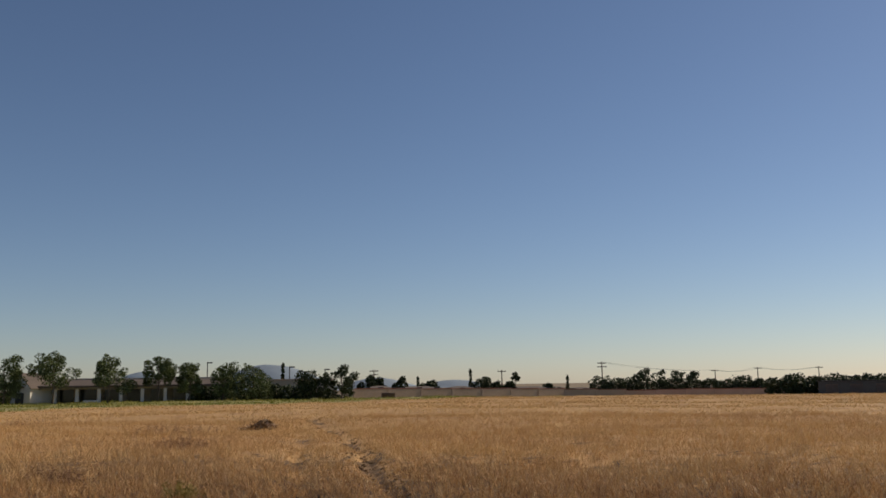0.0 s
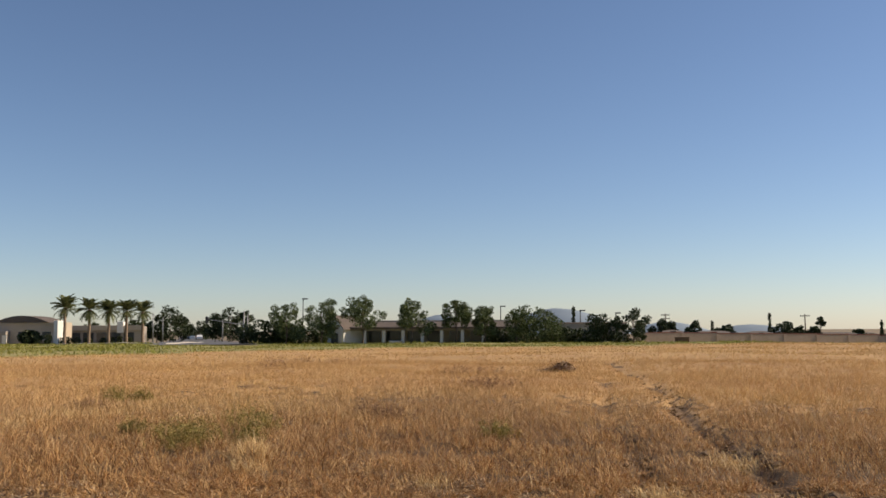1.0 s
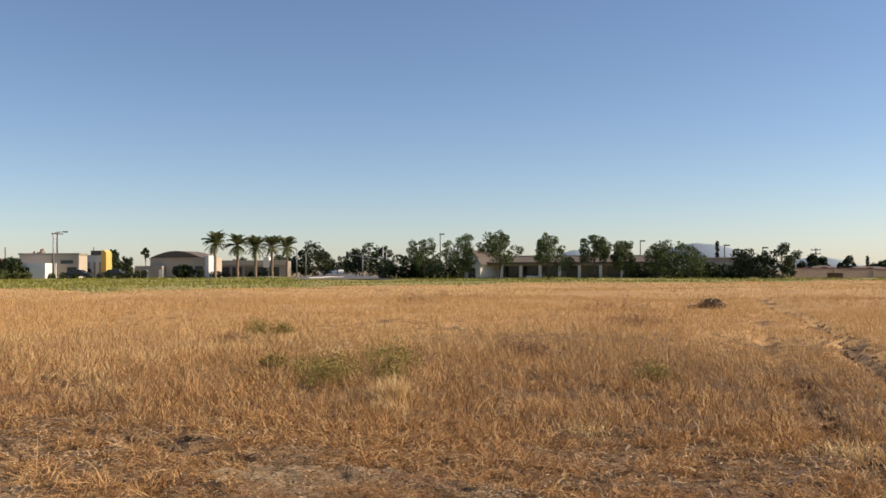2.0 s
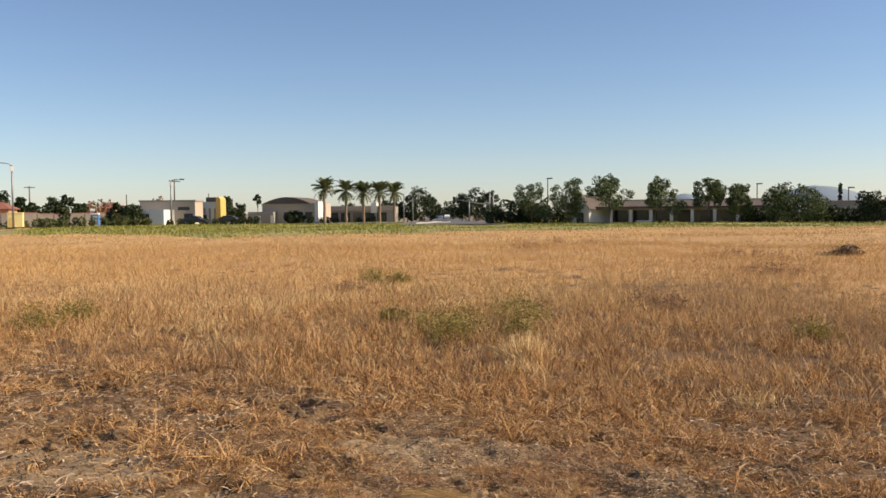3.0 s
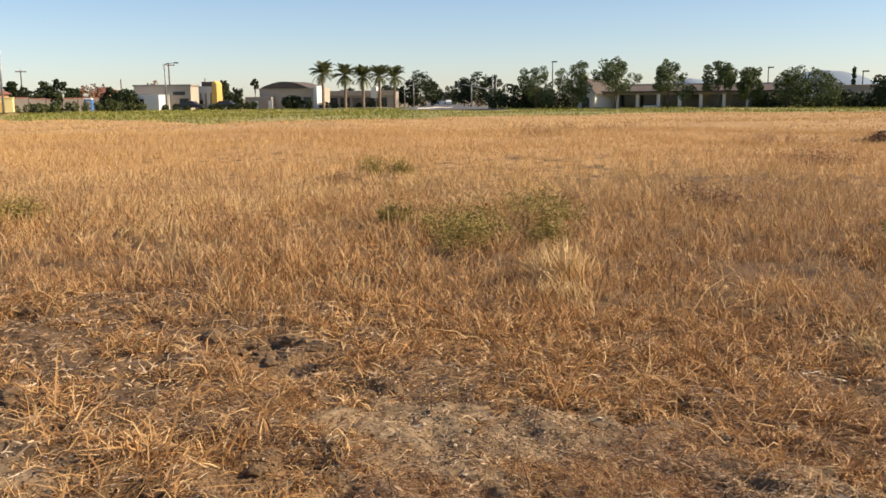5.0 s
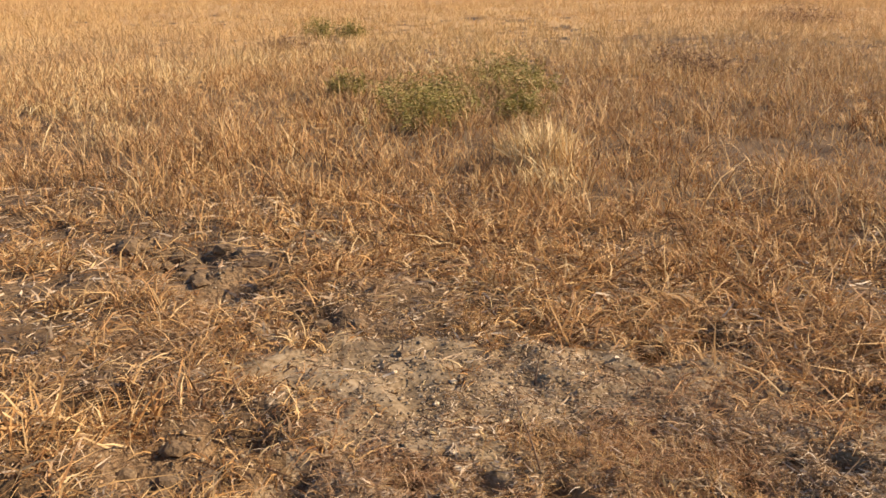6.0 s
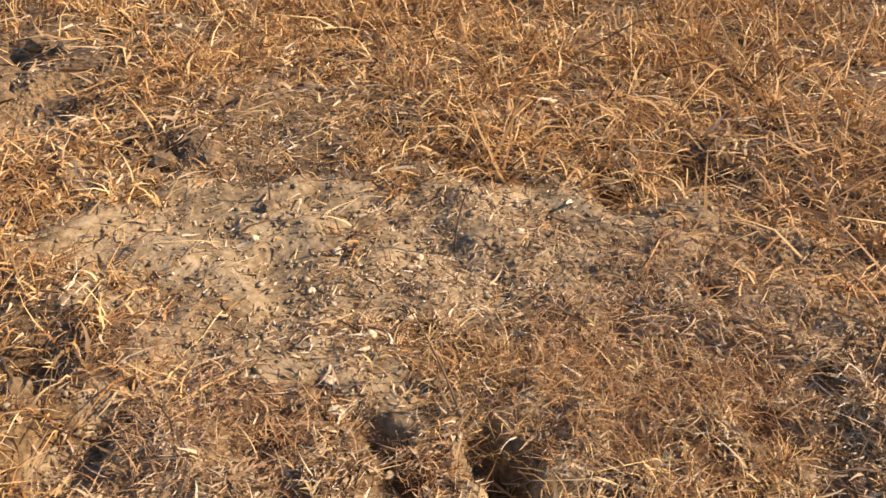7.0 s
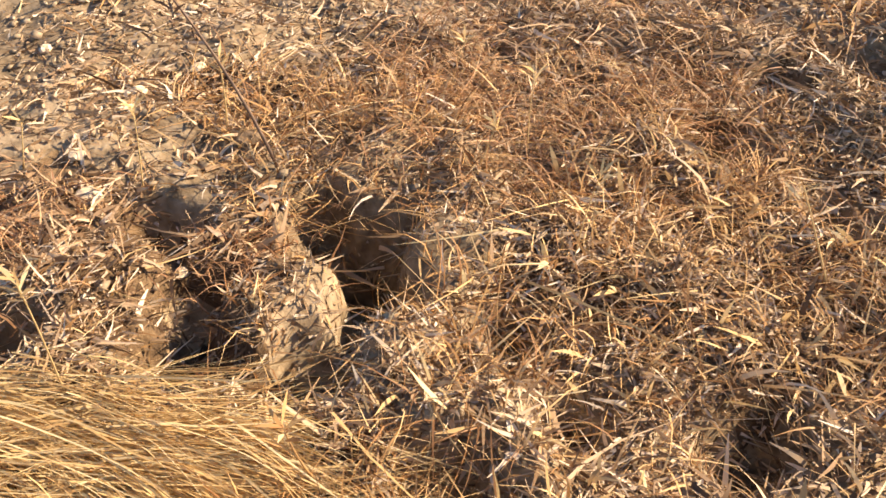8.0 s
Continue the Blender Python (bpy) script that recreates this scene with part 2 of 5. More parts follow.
def terrain(x, y):
    x, y = np.asarray(x, float), np.asarray(y, float)
    d = np.hypot(x + 2, y - 3)
    bearing = np.degrees(np.arctan2(-(x + 2), y - 3))
    z = -0.0075 * np.maximum(0, d - 45) - 0.012 * np.maximum(0, d - 110) * np.clip((22 - bearing) / 22, 0, 1) * np.clip((bearing + 150) / 60, 0, 1)
    z = np.maximum(z, -12.0)
    z = z + 0.10 * step(d, 7.5, 12.5)
    near = 1 - step(d, 14, 45)
    z = z + wave(x, y, 1.4) * 0.025 + wave(x, y, 0.37) * 0.013 * near + wave(x, y, 0.13) * 0.022 * (1 - step(d, 5, 11)) + wave(x, y, 0.05) * 0.010 * (1 - step(d, 5, 8))
    z = z + (wave(x, y, 9.0) * 0.11 + wave(x, y, 3.5) * 0.09) * step(d, 11, 26)
    for line in (RUT_A, RUT_B):
        o = off_line(x, y, line) + wave(x, y, 0.8) * 0.1
        z = z - (0.11 if line is RUT_A else 0.08) * np.exp(-(o / 0.14) ** 2)
    for hx, hy, r, deep in HOLLOWS:
        o = np.hypot(x - hx, y - hy) * (1 + 0.35 * wave(x + hx * 7, y, r * 0.9))
        z = z - deep * np.exp(-(o / r) ** 4)
    return z


def ground_z(x, y):
    return float(terrain(np.array([x]), np.array([y]))[0])


def at(bearing, distance, eye=(-1.3, 2.9)):
    """A place by its bearing (degrees to the left of +y) and distance from a point of the walk."""
    return eye[0] - distance * math.sin(radians(bearing)), eye[1] + distance * math.cos(radians(bearing))


START = (0.9, 1.36)


# ---- mesh helpers ----
def mesh_from(name, verts, quads):
    """A mesh from arrays of corners and of four-cornered faces."""
    me = bpy.data.meshes.new(name)
    verts, quads = np.ascontiguousarray(verts, np.float32), np.ascontiguousarray(quads, np.int32)
    me.vertices.add(len(verts))
    me.vertices.foreach_set("co", verts.ravel())
    me.loops.add(quads.size)
    me.loops.foreach_set("vertex_index", quads.ravel())
    me.polygons.add(len(quads))
    me.polygons.foreach_set("loop_start", np.arange(0, quads.size, 4, dtype=np.int32))
    me.update(calc_edges=True)
    return me


def part(name, bm, mat, parent=None, label=""):
    if isinstance(bm, bpy.types.Mesh):
        me = bm
    else:
        me = bpy.data.meshes.new(name)
        bm.to_mesh(me)
        bm.free()
    if not me.materials:
        me.materials.append(mat)
    ob = new(name, me)
    if parent is not None:
        ob.parent = parent
    if label:
        ob["label"] = label
    return ob


def thing(name, x, y, label, category, group="", turn=0.0, z=None, kind=""):
    ob = new(name)
    ob.empty_display_size = 0.1
    ob.matrix_basis = pose(x, y, ground_z(x, y) if z is None else z, 0, 0, turn)
    return tagged(ob, label, category, group, kind)


def box(bm, x0, y0, z0, x1, y1, z1, bevel=0.0):
    made = bmesh.ops.create_cube(bm, size=1.0, matrix=Matrix.Translation(((x0 + x1) / 2, (y0 + y1) / 2, (z0 + z1) / 2)) @ Matrix.Diagonal((x1 - x0, y1 - y0, z1 - z0, 1)))
    if bevel:
        edges = list({e for v in made["verts"] for e in v.link_edges})
        bmesh.ops.bevel(bm, geom=edges, offset=bevel, segments=2, affect="EDGES", profile=0.5)
    return bm


def boxed(x0, y0, z0, x1, y1, z1, bevel=0.0):
    return box(bmesh.new(), x0, y0, z0, x1, y1, z1, bevel)


def tube(bm, points, radii, sides=8):
    """A tapered tube along points."""
    rings = []
    points = [Vector(p) for p in points]
    for i, p in enumerate(points):
        way = (points[min(i + 1, len(points) - 1)] - points[max(i - 1, 0)]).normalized()
        side = way.orthogonal().normalized()
        up = way.cross(side)
        r = radii[i] if hasattr(radii, "__len__") else radii
        rings.append([bm.verts.new(p + (side * math.cos(a) + up * math.sin(a)) * r) for a in [2 * math.pi * k / sides for k in range(sides)]])
    for a, b in zip(rings, rings[1:]):
        # match the nearest corner so that the tube does not twist
        shift = min(range(sides), key=lambda s: (a[0].co - b[s].co).length)
        for k in range(sides):
            f = bm.faces.new((a[k], a[(k + 1) % sides], b[(k + 1 + shift) % sides], b[(k + shift) % sides]))
            f.smooth = True
    bm.faces.new(rings[0][::-1])
    bm.faces.new(rings[-1])
    return bm


def blades(name, p, length, width, rise, heading, droop=0.0, curl=0.0, segs=3, profile=None, face=None):
    """Ribbons that start at p, run length along heading at the angle rise, droop and curl to the side."""
    n = len(p)
    length, width, rise, heading, droop, curl = (np.broadcast_to(np.asarray(v, float), (n,)) for v in (length, width, rise, heading, droop, curl))
    face = rng.uniform(0, math.pi, n) if face is None else np.broadcast_to(face, (n,))
    way = np.stack([np.cos(rise) * np.cos(heading), np.cos(rise) * np.sin(heading), np.sin(rise)], 1)
    side = np.stack([-np.sin(heading), np.cos(heading), np.zeros(n)], 1)
    flat = np.cos(face)[:, None] * side + np.sin(face)[:, None] * np.cross(way, side)
    prof = profile or [1.0 - 0.85 * (s / segs) ** 1.5 for s in range(segs + 1)]
    rows = []
    for s in range(segs + 1):
        f = s / segs
        c = p + way * (length * f)[:, None] + side * (curl * length * f * f)[:, None]
        c = c + np.stack([np.cos(heading) * droop * length * f * f * 0.6, np.sin(heading) * droop * length * f * f * 0.6, -droop * length * f * f], 1)
        c[:, 2] = np.maximum(c[:, 2], p[:, 2] - 0.004 + 0.002 * rng.random(n))
        half = flat * (width * prof[s] / 2)[:, None]
        rows += [c - half, c + half]
    verts = np.stack(rows, 1).reshape(-1, 3)
    base = (np.arange(n) * 2 * (segs + 1))[:, None, None]
    quad = np.array([[2 * s, 2 * s + 1, 2 * s + 3, 2 * s + 2] for s in range(segs)])[None]
    return mesh_from(name, verts, (base + quad).reshape(-1, 4))



def bare(x, y):
    """1 on open soil, 0 under grass."""
    u, v = (x + 4.95) * 0.82 + (y - 6.85) * 0.57, -(x + 4.95) * 0.57 + (y - 6.85) * 0.82
    o = np.hypot(u / 0.95, v / 0.42) + 0.35 * wave(x, y, 0.3) + 0.2 * wave(x, y, 0.12)
    b = 0.92 * (1 - step(o, 0.75, 1.2)) * (1 - 0.3 * step(wave(x, y, 0.14), 0.1, 0.6))
    o = np.hypot((x + 6.7) / 1.3, (y - 5.0) / 0.7) + 0.4 * wave(x, y, 0.35)
    b = np.maximum(b, 0.55 * (1 - step(o, 0.6, 1.2)))
    o = np.hypot((x + 3.85) / 0.55, (y - 7.22) / 0.26) + 0.4 * wave(x, y, 0.2)
    b = np.maximum(b, 0.6 * (1 - step(o, 0.6, 1.2)))
    b = np.maximum(b, 0.75 * (1 - step(dark_earth(x, y), 0.7, 1.2)))
    for hx, hy, r, deep in HOLLOWS:
        b = np.maximum(b, (0.97 if deep > 0.1 else 0.6) * (1 - step(np.hypot(x - hx, y - hy), r * 0.4, r * 0.85)))
    for line in (RUT_A, RUT_B):
        o = off_line(x, y, line) + wave(x, y, 0.6) * 0.15
        b = np.maximum(b, (0.9 if line is RUT_A else 0.7) * (1 - step(o, 0.07, 0.2)) * step(wave(x, y, 1.7), *((-0.5, 0.1) if line is RUT_A else (-0.25, 0.25))))
    return b


# ---- ground: one sheet to the horizon, finest where the walk ends ----
def ground_sheet():
    cx, cy, turns = -4.4, 6.7, 480
    radii = [0.012]
    while radii[-1] < 5200:
        radii.append(radii[-1] + max(0.012, 0.0205 * radii[-1]))
    radii = np.array(radii)
    a = np.arange(turns) * 2 * math.pi / turns
    x, y = cx + radii[:, None] * np.cos(a), cy + radii[:, None] * np.sin(a)
    verts = np.stack([x, y, terrain(x, y)], 2).reshape(-1, 3)
    i, j = np.meshgrid(np.arange(len(radii) - 1), np.arange(turns), indexing="ij")
    quads = np.stack([i * turns + j, (i + 1) * turns + j, (i + 1) * turns + (j + 1) % turns, i * turns + (j + 1) % turns], 2).reshape(-1, 4)
    cap = np.array([[0, k, k + 1, k + 2] for k in range(1, turns - 2, 2)])
    me = mesh_from("ground", verts, np.concatenate([quads, cap]))
    mid = verts[quads].mean(1)
    mx, my = mid[:, 0], mid[:, 1]
    d = np.hypot(mx + 2, my - 3)
    patchy = np.random.default_rng(3).normal(0, 3.0, len(d)) + wave(mx, my, 1.1) * 3 + wave(mx, my, 4.0) * 3
    kind = np.where(d + patchy < 16, 0, 1)   # bare litter gives way to stubble in patches
    open_soil = (np.hypot(mx + 4.1, my - 6.5) < 0.95) & (wave(mx, my, 0.17) > -0.25)
    # grass-covered faces get the soil with shade put into its colour
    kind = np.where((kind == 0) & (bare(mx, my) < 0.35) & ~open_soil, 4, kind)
    rut = np.minimum(off_line(mx, my, RUT_A), off_line(mx, my, RUT_B)) + wave(mx, my, 0.5) * 0.12
    kind = np.where((rut < 0.24) & (d < 45) & (bare(mx, my) > 0.4), 5, kind)
    kind = np.where((d < 12) & (dark_earth(mx, my) < 1.1), 5, kind)
    kind = np.where((d > verge_start(mx, my)) & (d < 190), 2, kind)
    kind = np.where(d >= 190, 3, kind)
    kind = np.concatenate([kind, np.zeros(len(cap), int)]).astype(np.int32)
    for m in (M_SOIL, M_STUBBLE, M_VERGESOIL, M_FAR, M_SHADED_DUFF, M_TURNED):
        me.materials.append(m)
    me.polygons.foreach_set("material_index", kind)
    me.polygons.foreach_set("use_smooth", np.ones(len(kind), bool))
    return tagged(new("ground", me), "dry tan earth of an open field with ruts and hollows", "ground", kind="structure")


def verge_start(x, y):
    """How far from the walk the golden field ends and the green verge begins."""
    b = np.degrees(np.arctan2(-(x + 2), y - 3))
    edge = np.interp(b, [-180, -20, 5, 18, 30, 45, 58, 68, 80, 180], [400, 400, 130, 90, 77, 62, 53, 64, 88, 120])
    return edge + wave(x, y, 6.0) * 5 + wave(x, y, 1.5) * 1.5


ground = ground_sheet()


# ---- grass ----
def tallness(x, y):
    """0 on the trampled ground near the walk, 1 in the standing grass."""
    s = (x + 5.8) * -0.44 + (y - 8.3) * 0.9 + 0.45 * wave(x, y, 0.9) + 0.25 * wave(x, y, 0.35)
    return np.maximum(step(s, -0.7, 0.9), step(x + 0.4 * wave(x, y, 0.7), 0.1, 1.0))


def worn(x, y):
    """How far the grass is pressed down beside the ruts."""
    return 1 - 0.6 * np.exp(-(off_line(x, y, RUT_A) / 0.5) ** 2) - 0.3 * np.exp(-(off_line(x, y, RUT_B) / 0.4) ** 2)


def fan(n, lo, hi, left=82.0, right=-22.0, power=2.0):
    """n points of a sector of the field, spread evenly over its area (power 2) or thicker near its inner edge."""
    d = (lo ** power + rng.random(n) * (hi ** power - lo ** power)) ** (1 / power)
    b = np.radians(rng.uniform(right, left, n))
    return np.stack([-2 - d * np.sin(b), 3 + d * np.cos(b)], 1)


def on_ground(xy, lift=0.0):
    return np.stack([xy[:, 0], xy[:, 1], terrain(xy[:, 0], xy[:, 1]) + lift], 1)


def grass_layer(name, me, mat, label, category="grass"):
    me.materials.append(mat)
    return tagged(new(name, me), label, category, kind="stuff")


def tufts(xy, per, spread):
    """Each point becomes a tuft of blades round it."""
    n = len(xy)
    out = np.repeat(xy, per, 0) + rng.normal(0, spread, (n * per, 2))
    return out


HEAD = [0.45, 0.4, 1.4, 0.2]


def random_turn(n):
    return rng.uniform(0, 2 * math.pi, n)


# trampled straw round the end of the walk: fine chaff, broad leaves, long stems, short tufts
def near_points(n):
    p = np.stack([rng.uniform(-6.2, -2.9, n), rng.uniform(5.6, 8.2, n)], 1)
    return p


def litter(name, p, long, wide, segs, mat, label, rise=0.5, curl=0.35, lift=0.004):
    k = len(p)
    return grass_layer(name, blades(name, on_ground(p, lift), rng.gamma(3, long / 3, k) + long * 0.3, wide * rng.uniform(0.5, 1.5, k), rng.uniform(-0.05, rise, k) * rng.random(k), random_turn(k),
                                    rng.uniform(0, 0.5, k), rng.normal(0, curl, k), segs), mat, label, "straw")


def end_points(n):
    return np.stack([rng.uniform(-4.9, -3.3, n), rng.uniform(5.95, 7.25, n)], 1)


def thin_out(p, bias, size, open_soil=0.8):
    """Leaves the points that fall into the drifts of litter and off the open soil."""
    w = wave(p[:, 0], p[:, 1], size) + 0.5 * wave(p[:, 0], p[:, 1], size * 0.4)
    return p[(rng.random(len(p)) < bias + 0.9 * w) & (rng.random(len(p)) > bare(p[:, 0], p[:, 1]) * open_soil)]


litter("chaff", thin_out(np.concatenate([near_points(52000), end_points(50000)]), 0.8, 0.2, 0.6), 0.013, 0.0032, 1, M_LITTER, "broken chaff strewn over tan soil", 1.3, 0.3)
litter("straw_litter", thin_out(np.concatenate([near_points(19000), end_points(14000)]), 0.75, 0.15, 0.9), 0.022, 0.0048, 3, M_LITTER, "curled dry leaves lying loose on tan soil", 1.2, 0.6)
litter("loose_stems", thin_out(near_points(1100), 0.7, 0.5), 0.085, 0.0021, 3, M_MAT, "long pale straw stems lying loose", 0.4, 0.18, 0.012)
xy = thin_out(tufts(thin_out(np.concatenate([near_points(3000), end_points(1000)]), 0.6, 0.3, 1.0), 15, 0.016), 0.85, 0.12, 1.0)
k = len(xy)
grass_layer("short_grass", blades("short_grass", on_ground(xy), (rng.gamma(4, 0.006, k) + 0.009) * (0.6 + 1.2 * np.maximum(0, wave(xy[:, 0], xy[:, 1], 0.3) + 0.25)), rng.uniform(0.0012, 0.0032, k), rng.uniform(0.2, 1.5, k), random_turn(k),
            rng.uniform(0.1, 1.0, k), rng.normal(0, 0.45, k), 3), M_STRAW, "short trampled tufts of dry red-brown grass")
# coarser trampled grass round the last steps, off the finest litter
xy = tufts(thin_out(near_points(2600), 0.42, 0.34, 1.0), 12, 0.022)
xy = xy[(xy[:, 0] < -4.8) | (xy[:, 1] > 7.1)]
k = len(xy)
grass_layer("short_grass", blades("short_grass", on_ground(xy), rng.gamma(4, 0.014, k) + 0.02, rng.uniform(0.003, 0.0075, k), rng.uniform(0.3, 1.5, k), random_turn(k), rng.uniform(0.2, 1.1, k), rng.normal(0, 0.4, k), 3),
            M_STRAW, "clumped broken tufts of dry brown grass")
xy = thin_out(near_points(11000), 0.6, 0.25, 0.95)
litter("straw_litter", xy[(xy[:, 0] < -4.8) | (xy[:, 1] > 7.1)], 0.036, 0.0078, 3, M_LITTER, "broad curled dry leaves over the soil", 1.3, 0.6)
# trampled straw further out
xy = fan(125000, 3.5, 12, 84, -20)
xy = xy[rng.random(len(xy)) < 0.85 + 0.5 * wave(xy[:, 0], xy[:, 1], 0.5) + 0.4 * wave(xy[:, 0], xy[:, 1], 0.17)]
near = (xy[:, 0] > -5.7) & (xy[:, 0] < -2.95) & (xy[:, 1] > 5.6) & (xy[:, 1] < 7.5)
keep = (rng.random(len(xy)) > bare(xy[:, 0], xy[:, 1]) * 0.9) & (tallness(xy[:, 0], xy[:, 1]) < 0.97) & ~near
litter("straw_litter", xy[keep], 0.042, 0.009, 2, M_LITTER, "trampled dry straw covering the soil", 1.2, 0.5)
xy = fan(18000, 4.0, 12, 84, -20)
xy = tufts(xy[rng.random(len(xy)) < 0.66 + 0.8 * wave(xy[:, 0], xy[:, 1], 0.42) + 0.5 * wave(xy[:, 0], xy[:, 1], 0.16)], 13, 0.024)
keep = (rng.random(len(xy)) > bare(xy[:, 0], xy[:, 1])) & (tallness(xy[:, 0], xy[:, 1]) < 0.95)
keep &= ~((xy[:, 0] > -5.4) & (xy[:, 0] < -3.0) & (xy[:, 1] > 5.6) & (xy[:, 1] < 7.3))
xy = xy[keep]
k = len(xy)
grass_layer("short_grass", blades("short_grass", on_ground(xy), (rng.gamma(4, 0.017, k) + 0.025) * (0.6 + 1.5 * np.maximum(0, wave(xy[:, 0], xy[:, 1], 0.42) + 0.2)), rng.uniform(0.004, 0.0095, k), rng.uniform(0.4, 1.5, k), random_turn(k),
            rng.uniform(0.1, 1.0, k), rng.normal(0, 0.35, k), 2), M_STRAW, "short broken tufts of dry brown grass")


def clumpy(x, y, size):
    """Uneven height of the standing grass."""
    return np.maximum(0.25, 1 + 0.42 * wave(x, y, size) + 0.42 * wave(x + 9, y, size * 0.27) + 0.22 * wave(x, y + 5, size * 0.1))


# standing grass, with drooping heads
xy = tufts(fan(37000, 4.5, 16, 84, -46, 1.7), 9, 0.04)
tall = tallness(xy[:, 0], xy[:, 1])
keep = (rng.random(len(xy)) < step(tall, 0.0, 0.55) * np.maximum(0.3, 0.72 + 0.75 * wave(xy[:, 0], xy[:, 1], 0.38) + 0.5 * wave(xy[:, 0], xy[:, 1], 0.15))) & (rng.random(len(xy)) > bare(xy[:, 0], xy[:, 1]))
keep &= rng.random(len(xy)) > step(np.hypot(xy[:, 0] + 2, xy[:, 1] - 3) + 1.2 * wave(xy[:, 0], xy[:, 1], 2.0), 10.5, 15.5)
xy, tall = xy[keep], tall[keep]
k = len(xy)
hgt = (0.11 + 0.12 * tall) * rng.uniform(0.4, 1.25, k) * clumpy(xy[:, 0], xy[:, 1], 1.3) * worn(xy[:, 0], xy[:, 1])
grass_layer("standing_grass", blades("standing_grass", on_ground(xy), hgt, rng.uniform(0.0024, 0.0062, k), rng.uniform(1.0, 1.55, k), rng.normal(2.6, 2.0, k), rng.uniform(0.1, 0.75, k), rng.normal(0, 0.12, k), 2, [0.5, 1.25, 0.2]),
            M_STRAW, "standing dry wild grass with drooping seed heads")
xy = tufts(fan(52000, 9, 36, 84, -32, 1.6), 7, 0.075)
keep = (rng.random(len(xy)) > bare(xy[:, 0], xy[:, 1])) & (rng.random(len(xy)) < step(np.hypot(xy[:, 0] + 2, xy[:, 1] - 3) + 1.2 * wave(xy[:, 0], xy[:, 1], 2.0), 8.5, 14.5) * tallness(xy[:, 0], xy[:, 1]))
xy = xy[keep]
k = len(xy)
hgt = 0.18 * rng.uniform(0.45, 1.3, k) * clumpy(xy[:, 0], xy[:, 1], 2.0) * worn(xy[:, 0], xy[:, 1])
grass_layer("standing_grass", blades("standing_grass", on_ground(xy), hgt, rng.uniform(0.005, 0.011, k), rng.uniform(0.9, 1.55, k), random_turn(k), rng.uniform(0.0, 0.6, k), 0, 1, [0.7, 0.6]),
            M_FIELD, "standing golden dry grass in uneven patches")
xy = fan(250000, 33, 135, 84, -28, 1.3)
d = np.hypot(xy[:, 0] + 2, xy[:, 1] - 3)
keep = d < verge_start(xy[:, 0], xy[:, 1])
xy, d = xy[keep], d[keep]
k = len(xy)
hgt = 0.15 * rng.uniform(0.45, 1.25, k) * clumpy(xy[:, 0], xy[:, 1], 5.0)
grass_layer("standing_grass", blades("standing_grass", on_ground(xy), hgt, rng.uniform(0.02, 0.05, k) * d / 60, rng.uniform(0.7, 1.5, k), random_turn(k), rng.uniform(0.05, 0.4, k), 0, 1),
            M_PALEFIELD, "golden dry grass covering the far field")
xy = fan(90000, 50, 185, 86, 0, 1.5)
d = np.hypot(xy[:, 0] + 2, xy[:, 1] - 3)
road = off_line(xy[:, 0], xy[:, 1], [at(44.2, 116), at(44.6, 180), at(45.0, 300)])
keep = (d > verge_start(xy[:, 0], xy[:, 1])) & (road > 7.2) & ~((d < 136) & (np.degrees(np.arctan2(-(xy[:, 0] + 1.3), xy[:, 1] - 2.9)) > 69.6 + 0.6 * wave(xy[:, 0], xy[:, 1], 3.0)))
xy, d = xy[keep], d[keep]
k = len(xy)
hgt = 0.26 * rng.uniform(0.4, 1.3, k) * np.maximum(0.3, 1 + 0.9 * wave(xy[:, 0], xy[:, 1], 7.0))
grass_layer("verge_weeds", blades("verge_weeds", on_ground(xy), hgt, rng.uniform(0.04, 0.1, k) * d / 70, rng.uniform(0.7, 1.5, k), random_turn(k), rng.uniform(0.05, 0.4, k), 0, 1),
            M_VERGE, "yellow-green weeds on the verge beyond the field", "weeds")

# thin grass on the rest of the field, behind and beside the walk
dd, bb = 26 * np.sqrt(rng.random(60000)), rng.uniform(0, 2 * math.pi, 60000)
xy = np.stack([-2 + dd * np.cos(bb), 3 + dd * np.sin(bb)], 1)
turn = np.degrees(np.arctan2(-(xy[:, 0] + 2), xy[:, 1] - 3))
path = off_line(xy[:, 0], xy[:, 1], [(0.9, 1.36), (-1.3, 2.9), (-2.5, 4.2), (-3.7, 5.7)])
xy = xy[((turn > 84) | (turn < -30) | (dd < 3.5)) & (path > 0.5) & (xy[:, 1] < 5.0 + 9 * (xy[:, 0] > -1.5)) & (dd > 1.2)]
k = len(xy)
grass_layer("standing_grass", blades("standing_grass", on_ground(xy), 0.2 * rng.uniform(0.45, 1.3, k), rng.uniform(0.01, 0.03, k), rng.uniform(0.9, 1.5, k), random_turn(k), rng.uniform(0.0, 0.5, k), 0, 1),
            M_FIELD, "dry golden grass beside the trodden way")


